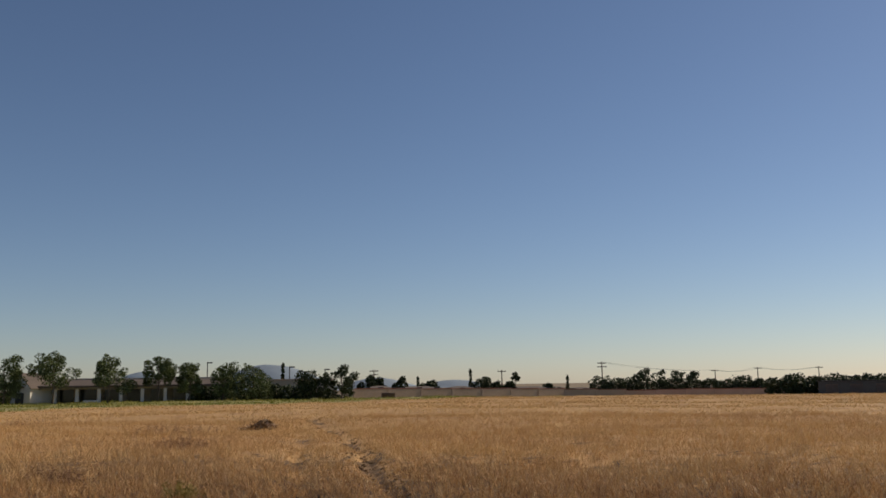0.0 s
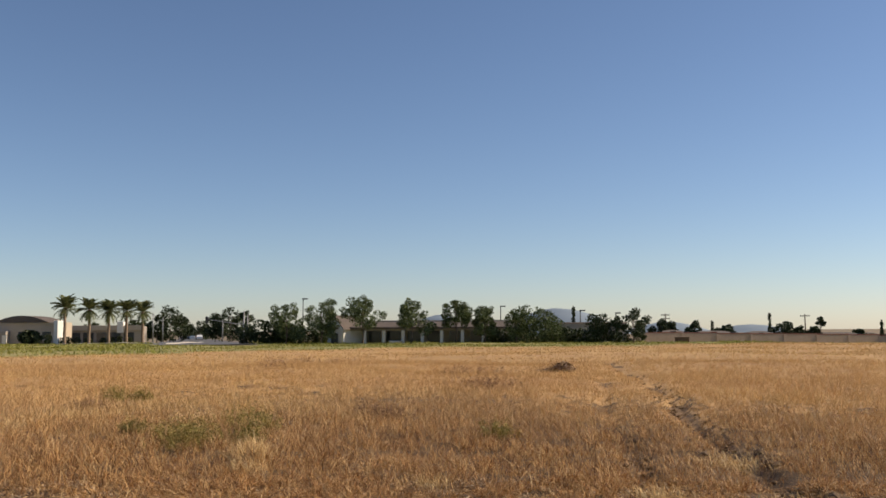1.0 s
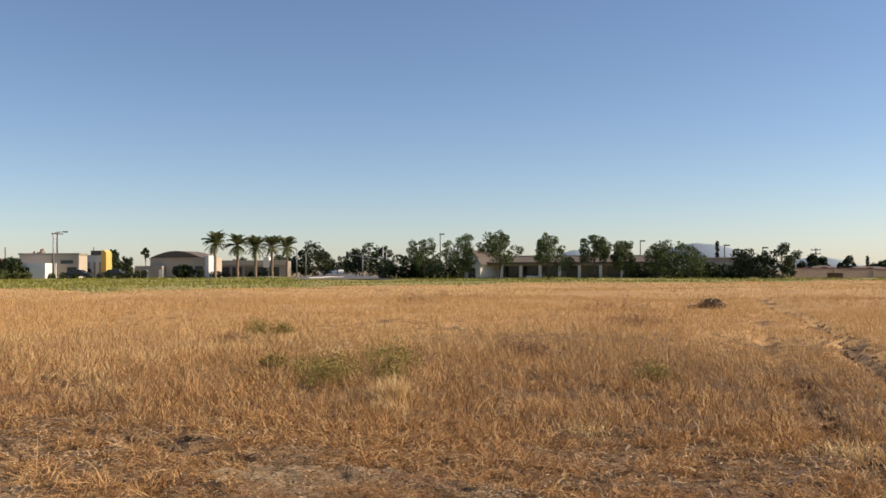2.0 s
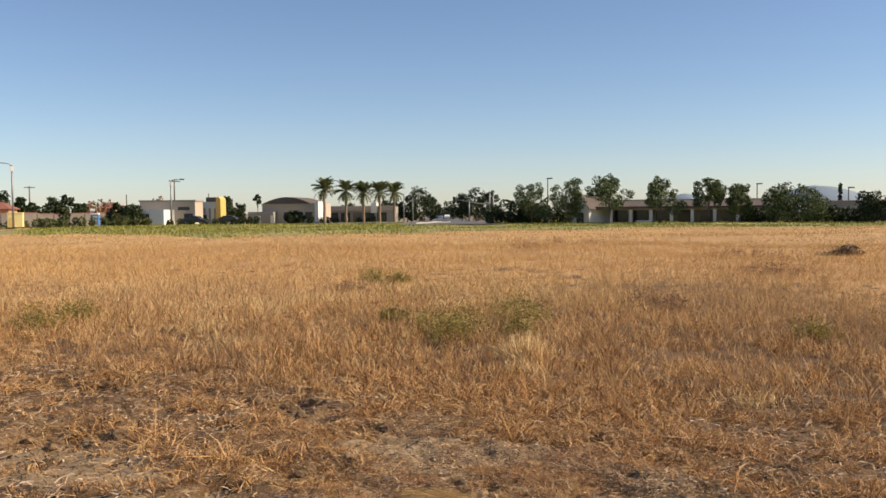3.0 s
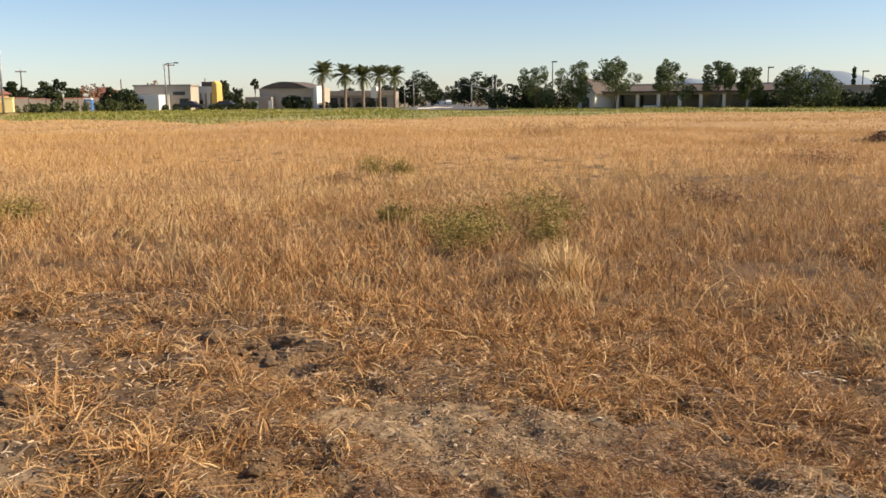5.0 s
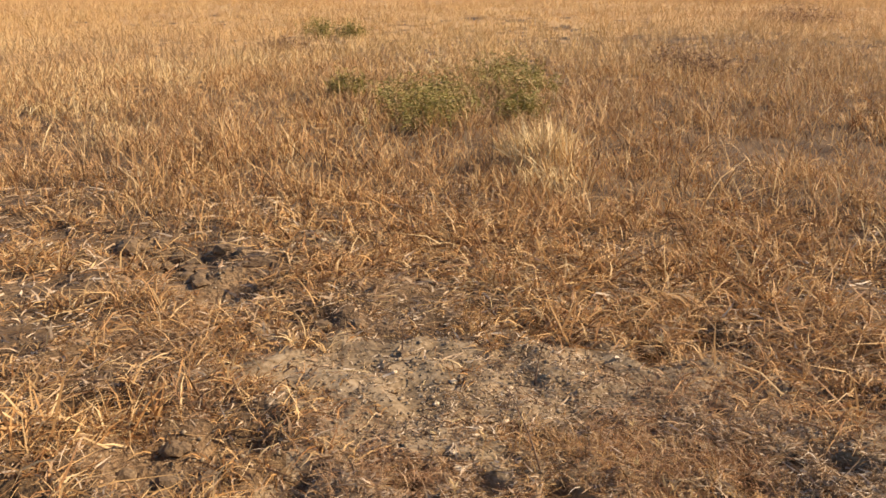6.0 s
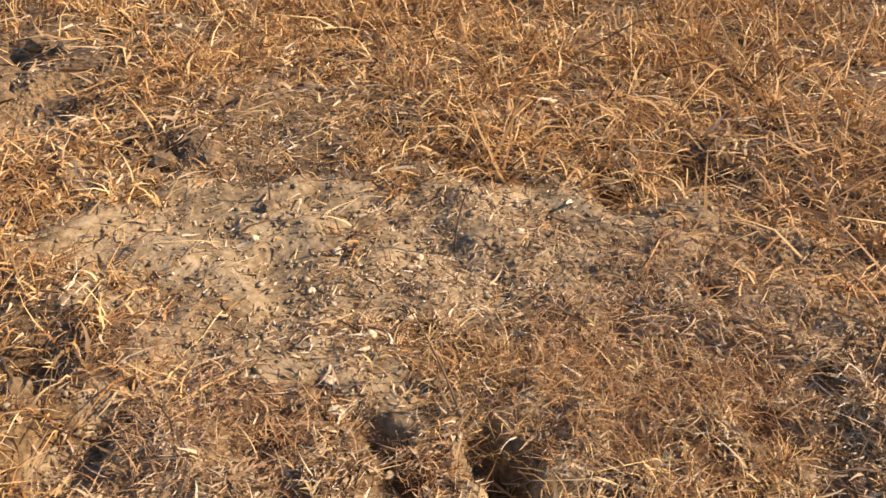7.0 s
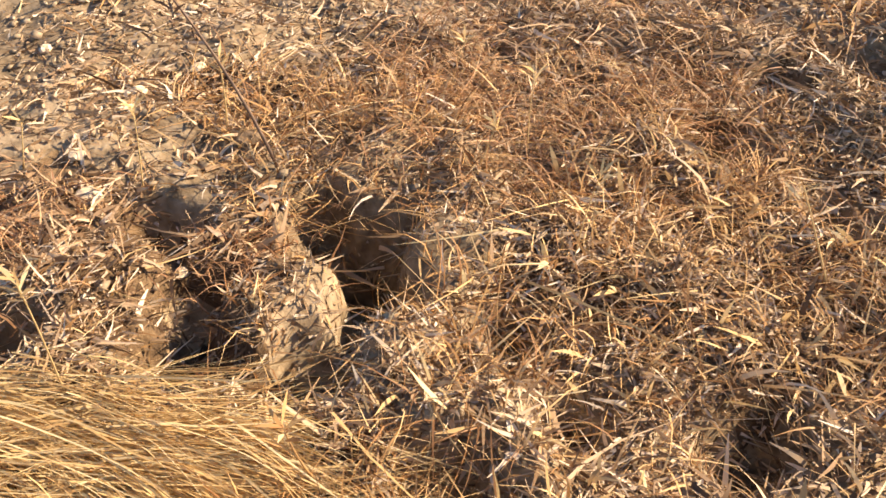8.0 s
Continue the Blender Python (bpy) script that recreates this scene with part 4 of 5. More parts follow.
def utility_pole(x, y, h, turn, arms=1, label="wooden utility pole with a crossarm and insulators"):
    ob = thing("utility_pole", x, y, label, "utility pole", "utility poles", turn=turn)
    part("pole", tube(bmesh.new(), [(0, 0, -0.4), (0, 0, h)], [0.19, 0.12], 8), M_WOODPOLE, ob)
    for k in range(arms):
        z = h - 0.4 - 0.9 * k
        arm = part("crossarm", boxed(-1.1, -0.2, z - 0.09, 1.1, -0.05, z + 0.09, 0.02), M_WOODPOLE, ob)
        for px in (-0.95, -0.4, 0.4, 0.95):
            part("insulator", tube(bmesh.new(), [(px, -0.12, z + 0.09), (px, -0.12, z + 0.17), (px, -0.12, z + 0.26)], [0.04, 0.07, 0.03], 6), M_GLASS, arm)
    return ob


def light_pole(x, y, h, turn):
    ob = thing("lot_light", x, y, "slim dark car-park light on a tall pole", "light pole", "car-park lights", turn=turn)
    part("pole", tube(bmesh.new(), [(0, 0, -0.3), (0, 0, h)], [0.1, 0.07], 8), M_CABLE, ob)
    part("lamp_head", boxed(-0.1, -0.2, h, 0.75, 0.2, h + 0.18, 0.03), M_CABLE, ob)
    return ob


for b, dist, h in ((38.42, 148, 6.9), (26.20, 146, 5.6)):
    light_pole(*at(b, dist), h, 20)
for b, dist, h in ((21.90, 142, 4.6), (19.79, 142, 4.2)):
    light_pole(*at(b, dist, START), h, 20)
for b, dist, h in ((68.79, 225, 8.8), (60.93, 190, 8.9), (63.62, 240, 7.2), (58.98, 260, 8.0)):
    utility_pole(*at(b, dist), h, 80, 1 if h > 8.5 else 0, "wooden utility pole rising behind the houses")
LINE = [(16.84, 235, 6.6, 2), (9.07, 242, 6.8, 1), (3.05, 236, 8.7, 2), (-3.48, 300, 8.4, 1), (-5.85, 300, 8.8, 1), (-9.13, 300, 8.8, 1)]
for b, dist, h, arms in LINE:
    utility_pole(*at(b, dist, START), h, 10, arms)


def cable(a, b, sag, group):
    ax, ay, az = a
    bx, by, bz = b
    mx, my = (ax + bx) / 2, (ay + by) / 2
    ob = tagged(new("overhead_cable"), "thin dark overhead cable strung between wooden poles", "cable", group)
    ob.matrix_basis = pose(mx, my, (az + bz) / 2)
    bm = tube(bmesh.new(), [(ax + (bx - ax) * f - mx, ay + (by - ay) * f - my, az + (bz - az) * f - (az + bz) / 2 - sag * 4 * f * (1 - f)) for f in [k / 12 for k in range(13)]], 0.022, 5)
    part("strand", bm, M_CABLE, ob)


ends = [(*at(b, dist, START), h) for b, dist, h, arms in LINE]
for (ax, ay, ah), (bx, by, bh) in zip(ends[2:], ends[3:]):
    for off in (-0.9, 0.9):
        cable((ax + off, ay, ground_z(ax, ay) + ah - 0.15), (bx + off, by, ground_z(bx, by) + bh - 0.15), 0.8, "overhead cables")

# ---- traffic signal at the corner ----
sig = thing("traffic_signal", *at(41.97, 150), "traffic signal hanging from a long mast arm", "traffic signal", turn=40)
part("pole", tube(bmesh.new(), [(0, 0, -0.3), (0, 0, 5.3)], [0.15, 0.1], 10), M_STEEL, sig)
part("mast_arm", tube(bmesh.new(), [(0, 0, 3.1), (-3.0, 0, 3.5), (-5.7, 0, 4.0)], [0.09, 0.07, 0.05], 8), M_STEEL, sig)
headbox = part("signal_head", boxed(-5.95, -0.2, 3.3, -5.55, 0.15, 4.4, 0.04), M_DARK, sig, "black signal head")
for k in range(3):
    part("lens", tube(bmesh.new(), [(-5.75, -0.2, 3.5 + k * 0.33), (-5.75, -0.24, 3.5 + k * 0.33)], [0.11, 0.11], 10), M_GLASS, headbox)
sig2 = thing("signal_post", *at(41.76, 156), "plain grey steel post beside the traffic signal", "post", turn=40)
part("pole", tube(bmesh.new(), [(0, 0, -0.3), (0, 0, 4.9)], [0.13, 0.09], 10), M_STEEL, sig2)
part("base", boxed(-0.25, -0.25, -0.3, 0.25, 0.25, 0.2, 0.03), M_CONCRETE, sig2)
for b, dist, h in ((47.26, 168, 5.2), (46.71, 178, 4.8), (43.24, 170, 4.2)):
    post = thing("signal_post", *at(b, dist), "plain grey steel post beside the road", "post", turn=40)
    part("pole", tube(bmesh.new(), [(0, 0, -0.3), (0, 0, h)], [0.12, 0.08], 10), M_STEEL, post)
    part("base", boxed(-0.25, -0.25, -0.3, 0.25, 0.25, 0.2, 0.03), M_CONCRETE, post)


# ---- road and kerbs ----
def strip(name, line, width, lift, mat, label, category, thick=0.0):
    """A band that follows the terrain along a line of places."""
    line = [Vector((*p, 0)) for p in line]
    fine = []
    for a, b in zip(line, line[1:]):
        n = max(2, int((b - a).length / 6))
        fine += [a.lerp(b, k / n) for k in range(n)]
    fine.append(line[-1])
    bm = bmesh.new()
    rows = []
    for i, p in enumerate(fine):
        way = (fine[min(i + 1, len(fine) - 1)] - fine[max(i - 1, 0)]).normalized()
        s = Vector((-way.y, way.x, 0)) * width / 2
        row = []
        for k in (-1, -0.5, 0, 0.5, 1):
            q = p + s * k
            row.append(bm.verts.new((q.x, q.y, ground_z(q.x, q.y) + lift + (0.06 * (1 - abs(k)) if thick == 0 else 0))))
        rows.append(row)
    for a, b in zip(rows, rows[1:]):
        for k in range(4):
            bm.faces.new((a[k], a[k + 1], b[k + 1], b[k]))
    if thick:
        made = bmesh.ops.extrude_face_region(bm, geom=bm.faces[:])
        for v in made["geom"]:
            if isinstance(v, bmesh.types.BMVert):
                v.co.z -= thick
    me = bpy.data.meshes.new(name)
    bm.to_mesh(me)
    bm.free()
    me.materials.append(mat)
    return tagged(new(name, me), label, category, kind="structure")


strip("road", [at(44.2, 118), at(44.6, 180), at(45.0, 300), at(45.1, 900)], 13.5, 0.10, M_ASPHALT, "grey asphalt road running away between trees", "road")
strip("dirt_track", [at(69.5, 129), at(71.2, 126), at(73.2, 124), at(80, 122)], 11.0, 0.3, M_TRACK, "pale dusty track along the verge", "track")
strip("kerb", [at(46.57, 133), at(45.77, 138), at(44.90, 146), at(44.45, 156)], 0.45, 0.26, M_CONCRETE, "pale concrete kerb curving round the corner", "kerb", 0.4)
strip("pavement", [at(44.39, 150), at(41.63, 141), at(40.09, 139)], 0.9, 0.12, M_CONCRETE, "pale concrete pavement along the corner", "pavement", 0.4)
strip("pavement", [at(52.52, 160), at(49.07, 158), at(46.57, 150)], 1.6, 0.22, M_CONCRETE, "pale concrete pavement before the palms", "pavement", 0.4)
strip("dirt_track", [at(76, 104), at(72.94, 103), at(71.22, 106), at(69.69, 110)], 4.0, 0.16, M_SOIL, "pale sandy track crossing the verge", "track", 0.3)


# ---- cars ----
def car(x, y, turn, paint, label):
    ob = thing("car", x, y, label, "car", "cars on the road", turn=turn, z=ground_z(x, y) + 0.16)
    bm = bmesh.new()
    side = [(-2.1, 0.35), (2.1, 0.35), (2.15, 0.75), (1.2, 0.92), (0.6, 1.42), (-1.1, 1.45), (-1.8, 0.98), (-2.15, 0.9)]
    lo = [bm.verts.new((px, -0.85 + (0.14 if pz > 1.2 else 0), pz)) for px, pz in side]
    hi = [bm.verts.new((px, 0.85 - (0.14 if pz > 1.2 else 0), pz)) for px, pz in side]
    bm.faces.new(lo)
    bm.faces.new(hi[::-1])
    for k in range(8):
        bm.faces.new((lo[k], hi[k], hi[(k + 1) % 8], lo[(k + 1) % 8]))
    part("body", bm, paint, ob)
    part("windows", boxed(-1.2, -0.78, 0.98, 0.75, 0.78, 1.36, 0.05), M_GLASS, ob)
    part("windscreen", boxed(0.86, -0.6, 0.96, 1.0, 0.6, 1.2, 0.02), M_GLASS, ob)
    for px in (-1.35, 1.35):
        for py in (-0.8, 0.8):
            wheel = part("wheel", tube(bmesh.new(), [(px, py - 0.1, 0.3), (px, py + 0.1, 0.3)], [0.32, 0.32], 14), M_TYRE, ob)
            part("rim", tube(bmesh.new(), [(px, py - 0.12, 0.3), (px, py + 0.12, 0.3)], [0.18, 0.18], 10), M_STEEL, wheel)
    return ob


car(*at(45.67, 330), 135, M_CARWHITE, "white saloon car on the road")
car(*at(45.35, 340), 135, M_CARDARK, "dark saloon car on the road")
car(*at(45.04, 300), 135, M_CARWHITE, "white saloon car on the road")
car(*at(44.63, 290), 135, M_CARWHITE, "white saloon car on the road")
car(*at(59.77, 164), 40, M_CARDARK, "dark car parked before the beige shop")
car(*at(57.74, 172), 40, M_CARDARK, "dark car parked beside the yellow shop")

# ---- small things on the western verge ----
skip = thing("yellow_container", *at(69.54, 129.5), "faded yellow metal container behind the lamp post", "container", turn=62)
part("body", boxed(-0.9, -0.6, 0.12, 0.9, 0.8, 2.1, 0.05), M_PALEYELLOW, skip)
part("lid", boxed(-0.95, -0.66, 2.103, 0.95, 0.86, 2.25, 0.03), M_PALEYELLOW, skip)
part("skid", boxed(-0.85, -0.5, -0.2, 0.85, 0.7, 0.118, 0.02), M_DARK, skip)
part("panel", boxed(-0.7, -0.63, 0.5, 0.0, -0.602, 1.6, 0.01), M_YELLOW, skip)
toilet = thing("portable_toilet", *at(65.34, 160), "blue plastic portable toilet with a pale door", "portable toilet", turn=50)
part("cabin", boxed(-0.6, -0.6, -0.1, 0.6, 0.6, 1.95, 0.05), M_BLUE, toilet)
part("roof", boxed(-0.63, -0.63, 1.953, 0.63, 0.63, 2.2, 0.1), M_WHITE, toilet)
part("door", boxed(-0.25, -0.64, 0.0, 0.45, -0.602, 1.8, 0.01), M_CONCRETE, toilet)
chest = thing("rusty_box", *at(15.97, 132, START), "rusty brown box standing low before the wall", "box", turn=14)
part("body", boxed(-0.95, -0.4, -0.3, 0.95, 0.4, 0.62, 0.03), M_BROWNBOX, chest)
part("lid", boxed(-1.0, -0.45, 0.623, 1.0, 0.45, 0.7, 0.02), M_BROWNBOX, chest)

# ---- far trees ----
FAR_TREES = [  # bearing, distance, height, width, foot of the crown, leaves
    (72.14, 180, 8.6, 6.5, 0.15), (71.16, 184, 7.6, 7.0, 0.1), (70.34, 186, 6.8, 5.5, 0.1), (69.21, 182, 5.6, 3.4, 0.1), (68.67, 186, 4.9, 3.2, 0.1), (67.57, 178, 5.4, 4.2, 0.08),
    (66.93, 180, 6.0, 4.2, 0.08), (66.21, 184, 4.6, 3.4, 0.1), (64.13, 170, 4.0, 3.4, 0.05), (63.49, 168, 3.6, 4.0, 0.05), (67.27, 160, 3.6, 2.6, 0.1), (71.28, 158, 5.2, 1.6, 0.2),
    (57.91, 196, 6.0, 4.2, 0.1), (57.20, 200, 4.6, 4.0, 0.05), (59.81, 200, 5.4, 3.0, 0.1), (53.90, 172, 2.4, 3.4, 0.02), (47.05, 200, 6.2, 4.6, 0.03), (46.33, 198, 7.6, 6.6, 0.03), (45.67, 202, 6.2, 4.0, 0.03),
    (44.70, 300, 6.4, 6.0, 0.1), (45.42, 420, 8.0, 8.0, 0.05), (44.21, 380, 6.0, 6.5, 0.05), (43.69, 200, 6.2, 4.8, 0.03), (42.83, 196, 7.6, 6.6, 0.03), (42.00, 198, 6.8, 5.0, 0.03), (48.20, 215, 5.0, 6.0, 0.05), (50.45, 212, 4.4, 6.0, 0.05)]
for i, (b, dist, h, w, low) in enumerate(FAR_TREES):
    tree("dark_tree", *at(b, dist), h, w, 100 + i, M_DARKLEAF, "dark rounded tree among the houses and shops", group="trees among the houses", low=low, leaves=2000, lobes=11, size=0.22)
for i, (b, dist, h, w) in enumerate([(65.68, 190, 5.4, 1.8), (65.09, 182, 4.9, 3.4), (64.64, 195, 5.6, 3.2), (61.78, 200, 6.2, 4.0)]):
    tree("bare_tree", *at(b, dist), h, w, 150 + i, M_REDBUSH, "thin reddish half-bare tree among the houses", group="trees among the houses", low=0.1, leaves=380, lobes=9, size=0.25)
NORTH = [(17.11, 225, 5.0, 4.0), (16.56, 228, 4.6, 4.0), (15.18, 228, 4.9, 4.6), (13.37, 232, 4.2, 4.6), (10.25, 234, 5.0, 5.6), (9.49, 236, 3.8, 4.0), (8.62, 234, 4.0, 4.0), (6.28, 240, 3.6, 4.5), (2.98, 232, 5.4, 5.0), (2.21, 230, 4.8, 5.4),
         (1.20, 236, 4.6, 5.0), (0.50, 230, 7.6, 5.8), (-0.36, 232, 4.0, 5.0), (-1.44, 234, 6.4, 5.0), (-2.25, 236, 6.2, 4.4), (-3.22, 236, 4.6, 5.6), (-4.02, 238, 4.3, 4.6), (-4.97, 236, 5.0, 5.6), (-5.92, 234, 4.3, 4.8), (-6.85, 230, 4.0, 5.0),
         (-7.71, 226, 5.0, 5.4), (-8.68, 228, 4.6, 5.0), (-9.67, 222, 5.0, 6.0), (-10.67, 232, 4.7, 5.6), (-11.49, 232, 5.0, 5.6), (-12.29, 230, 5.0, 5.4), (-13.48, 230, 5.4, 6.0)]
for i, (b, dist, h, w) in enumerate(NORTH):
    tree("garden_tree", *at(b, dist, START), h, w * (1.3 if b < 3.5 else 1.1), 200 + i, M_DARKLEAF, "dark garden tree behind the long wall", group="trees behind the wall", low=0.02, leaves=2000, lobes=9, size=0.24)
for b, dist, h, w in ((8.28, 230, 6.0, 2.6), (56.12, 230, 7.2, 2.0)):
    tree("fan_palm", *at(b, dist, START if b < 30 else (-1.3, 2.9)), h, w, 250, M_DARKLEAF, "slim palm with a round dark head", "palm tree", low=0.62, leaves=450, lobes=6, size=0.3)


def cypress(b, dist, h, w, eye):
    ob = thing("cypress", *at(b, dist, eye), "tall narrow dark cypress", "tree", "cypresses")
    part("crown", crown_mesh("crown", [(0, 0, h * f, w * (0.5 if f < 0.6 else 0.34), 2.2) for f in (0.2, 0.4, 0.6, 0.78, 0.9)], 500, 0.22, int(h * 10)), M_DARKLEAF, ob)
    part("trunk", tube(bmesh.new(), [(0, 0, -0.2), (0, 0, h * 0.8)], [0.14, 0.04], 6), M_BRANCH, ob)


for b, dist, h, w in ((10.98, 240, 6.9, 1.1), (22.30, 150, 5.6, 0.7), (14.17, 240, 4.8, 1.0), (5.12, 236, 5.2, 1.0)):
    cypress(b, dist, h, w, START)

# dark hedge and sheds at the eastern side
hedge(*at(-8.83, 138, START), -8, 12.0, 2.4, 2.4, 61, M_DARKLEAF, "long dark hedge before the sheds", 3000, 0.25)
hedge(*at(-12.63, 139, START), -12, 9.0, 2.4, 2.6, 62, M_DARKLEAF, "long dark hedge before the sheds", 2400, 0.25)
shed = thing("dark_shed", *at(-11.78, 136, START), "low dark grey metal shed beside the hedge", "shed", turn=-12)
part("wall", boxed(-6.5, 0, -0.5, 8, 4, 1.7, 0.03), M_CARDARK, shed)
part("roof", boxed(-6.7, -0.2, 1.703, 8.2, 4.2, 1.85, 0.03), M_DARK, shed)
for px in (-5.6, -2.6, 0.6, 3.8):
    part("door", boxed(px, -0.05, -0.4, px + 1.6, 0.02, 1.4, 0.01), M_BROWNROOF, shed)
part("mast", boxed(4.0, 0.4, -0.5, 4.5, 0.8, 4.2, 0.04), M_CARDARK, shed)


# ---- hills ----
def hill(b, dist, h, width, seed):
    x, y = at(b, dist, START)
    ob = new("hill")
    r = 26
    v, q = [], []
    for i in range(r + 1):
        for j in range(41):
            a, f = math.pi * 2 * j / 40, i / r
            k = 0.5 + 0.5 * math.cos(math.pi * f)
            z = -16 + (h + 16) * k ** 0.6 * (1 + 0.05 * noise.noise((f * 5 * math.cos(a), f * 5 * math.sin(a), seed)))
            v.append((width * f * math.cos(a) * 1.5, width * f * math.sin(a), z))
    for i in range(r):
        for j in range(40):
            q.append((i * 41 + j, (i + 1) * 41 + j, (i + 1) * 41 + j + 1, i * 41 + j + 1))
    me = mesh_from("hill", np.array(v), np.array(q))
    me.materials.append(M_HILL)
    me.polygons.foreach_set("use_smooth", np.ones(len(q), bool))
    ob = new("backdrop_hill", me)
    ob.matrix_basis = pose(x, y, 0, 0, 0, b)
    return tagged(ob, "distant bare hill, distance haze painted in as pale blue", "hill", kind="structure")


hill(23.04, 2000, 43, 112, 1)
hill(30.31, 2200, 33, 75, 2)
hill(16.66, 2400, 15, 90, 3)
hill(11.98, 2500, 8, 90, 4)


# low shrubs along the western wall and before the shops
SHRUBS = [(72.37, 140, 6.0, 1.0), (70.78, 141, 6.0, 1.1), (68.55, 143, 5.0, 1.2), (67.48, 146, 4.0, 1.6), (66.25, 150, 6.0, 1.7), (64.36, 152, 5.0, 2.4), (63.08, 153, 5.0, 1.6), (60.47, 158, 5.0, 1.0), (58.31, 164, 6.0, 1.1),
          (56.62, 166, 5.0, 1.4), (53.56, 170, 5.0, 1.8), (51.56, 176, 6.0, 1.3), (49.24, 182, 6.0, 1.4)]
for i, (b, dist, length, h) in enumerate(SHRUBS):
    hedge(*at(b, dist), b, length, 1.2, h, 700 + i, M_SHRUB if i < 7 else M_DARKLEAF, "low green shrubs growing along the wall" if i < 7 else "low dark shrubs growing before the shops", 900, 0.16)


# ---- clods, stones and single plants of the field ----
def lump(name, x, y, size, flat, mat, label, category, group, seed):
    r = random.Random(seed)
    bm = bmesh.new()
    bmesh.ops.create_icosphere(bm, subdivisions=2, radius=1.0)
    off = Vector((r.uniform(0, 50), r.uniform(0, 50), 0))
    for v in bm.verts:
        n = noise.noise(v.co * 1.6 + off) * 0.45 + noise.noise(v.co * 4.5 + off) * 0.22
        v.co *= 1 + n
        v.co = Vector((v.co.x * size, v.co.y * size * r.uniform(0.98, 1.02), v.co.z * size * flat))
    for f in bm.faces:
        f.smooth = False
    me = bpy.data.meshes.new(name)
    bm.to_mesh(me)
    bm.free()
    me.materials.append(mat)
    ob = new(name, me)
    ob.matrix_basis = pose(x, y, ground_z(x, y) + size * flat * 0.35, 0, 0, r.uniform(0, 360))
    return tagged(ob, label, category, group)


CLODS = [(-6.92, 7.03, 0.13), (-6.7, 7.12, 0.10), (-7.05, 6.95, 0.09), (-6.5, 6.82, 0.08), (-8.53, 6.22, 0.14), (-8.35, 6.3, 0.09), (-6.76, 6.9, 0.10), (-5.87, 7.95, 0.055), (-5.175, 6.82, 0.045), (-5.59, 6.76, 0.06), (-5.5, 6.9, 0.05),
         (-5.66, 6.86, 0.07), (-5.65, 7.44, 0.06), (-7.08, 7.62, 0.05), (-5.72, 5.87, 0.07), (-5.18, 5.85, 0.09), (-5.3, 5.95, 0.07), (-5.15, 6.08, 0.06), (-7.07, 5.19, 0.12), (-6.79, 5.47, 0.13), (-7.84, 5.03, 0.12), (-7.3, 5.35, 0.10),
         (-6.95, 5.3, 0.09), (-4.6, 7.65, 0.05), (-4.58, 7.5, 0.06), (-4.42, 6.56, 0.028), (-3.86, 6.75, 0.03), (-1.75, 9.4, 0.14), (-1.5, 9.2, 0.11), (-2.0, 12.7, 0.18), (-1.6, 12.3, 0.14), (-1.0, 10.7, 0.16)]
for i, (x, y, s) in enumerate(CLODS):
    r = random.Random(330 + i)
    for k in range(1 if s < 0.08 else 9):
        size = s * (0.6 if s < 0.08 else r.uniform(0.22, 0.5))
        lump("earth_clod", x + (r.gauss(0, s * 1.2) if k else 0), y + (r.gauss(0, s * 0.9) if k else 0), size, 0.6, M_CLOD, "dark crumbly clod of earth on the field", "clod", "earth clods", 300 + i * 7 + k)
STONES = [(-4.633, 6.595, 0.014), (-4.538, 6.392, 0.016), (-4.6, 6.44, 0.011), (-4.615, 6.705, 0.012), (-3.87, 6.785, 0.014), (-4.37, 6.35, 0.008), (-3.6, 6.78, 0.016), (-3.86, 6.17, 0.012), (-3.98, 6.2, 0.016), (-4.9, 6.78, 0.012),
          (-5.1, 6.7, 0.011), (-4.75, 6.9, 0.010), (-4.6, 7.1, 0.012), (-4.85, 6.64, 0.010)]
for i, (x, y, s) in enumerate(STONES):
    lump("pale_stone", x, y, s, 0.6, M_STONE, "small pale stone lying on bare soil", "stone", "pale stones", 400 + i)


def crumbs(n, lo, hi, seed):
    """Crumbs of soil and gravel on the bare patches, as one mesh of small rough octahedra."""
    r = np.random.default_rng(seed)
    p = np.stack([r.uniform(-7.8, -2.9, n * 6), r.uniform(4.4, 8.2, n * 6)], 1)
    p = p[r.random(len(p)) < np.maximum(bare(p[:, 0], p[:, 1]), 0.3)][:n]
    k = len(p)
    s = lo * (hi / lo) ** (r.random(k) ** 2.2)
    c = np.stack([p[:, 0], p[:, 1], terrain(p[:, 0], p[:, 1]) + s * 0.25], 1)
    corner = np.array([(1, 0, 0), (0, 1, 0), (-1, 0, 0), (0, -1, 0), (0.3, 0.2, 0.55), (0, 0, -0.8), (0.7, 0.7, 0.35), (-0.6, 0.7, 0.3)])
    v = c[:, None] + corner[None] * s[:, None, None] * r.uniform(0.35, 1.4, (k, 8, 3)) * r.uniform(0.6, 1.3, (k, 1, 3))
    quad = np.array([(0, 6, 4, 3), (6, 1, 7, 4), (7, 2, 3, 4), (0, 5, 1, 6), (1, 5, 2, 7), (2, 5, 0, 3)])
    return mesh_from("soil_crumbs", v.reshape(-1, 3), (np.arange(k)[:, None, None] * 8 + quad[None]).reshape(-1, 4))


for seed, n, lo, hi, mat, label in ((1, 20000, 0.002, 0.013, M_CRUMB, "tan crumbs of dry soil on the bare patches"), (3, 700, 0.002, 0.008, M_STONE, "fine pale gravel on the bare patches")):
    me = crumbs(n, lo, hi, seed)
    me.materials.append(mat)
    tagged(new("soil_crumbs", me), label, "gravel", kind="stuff")


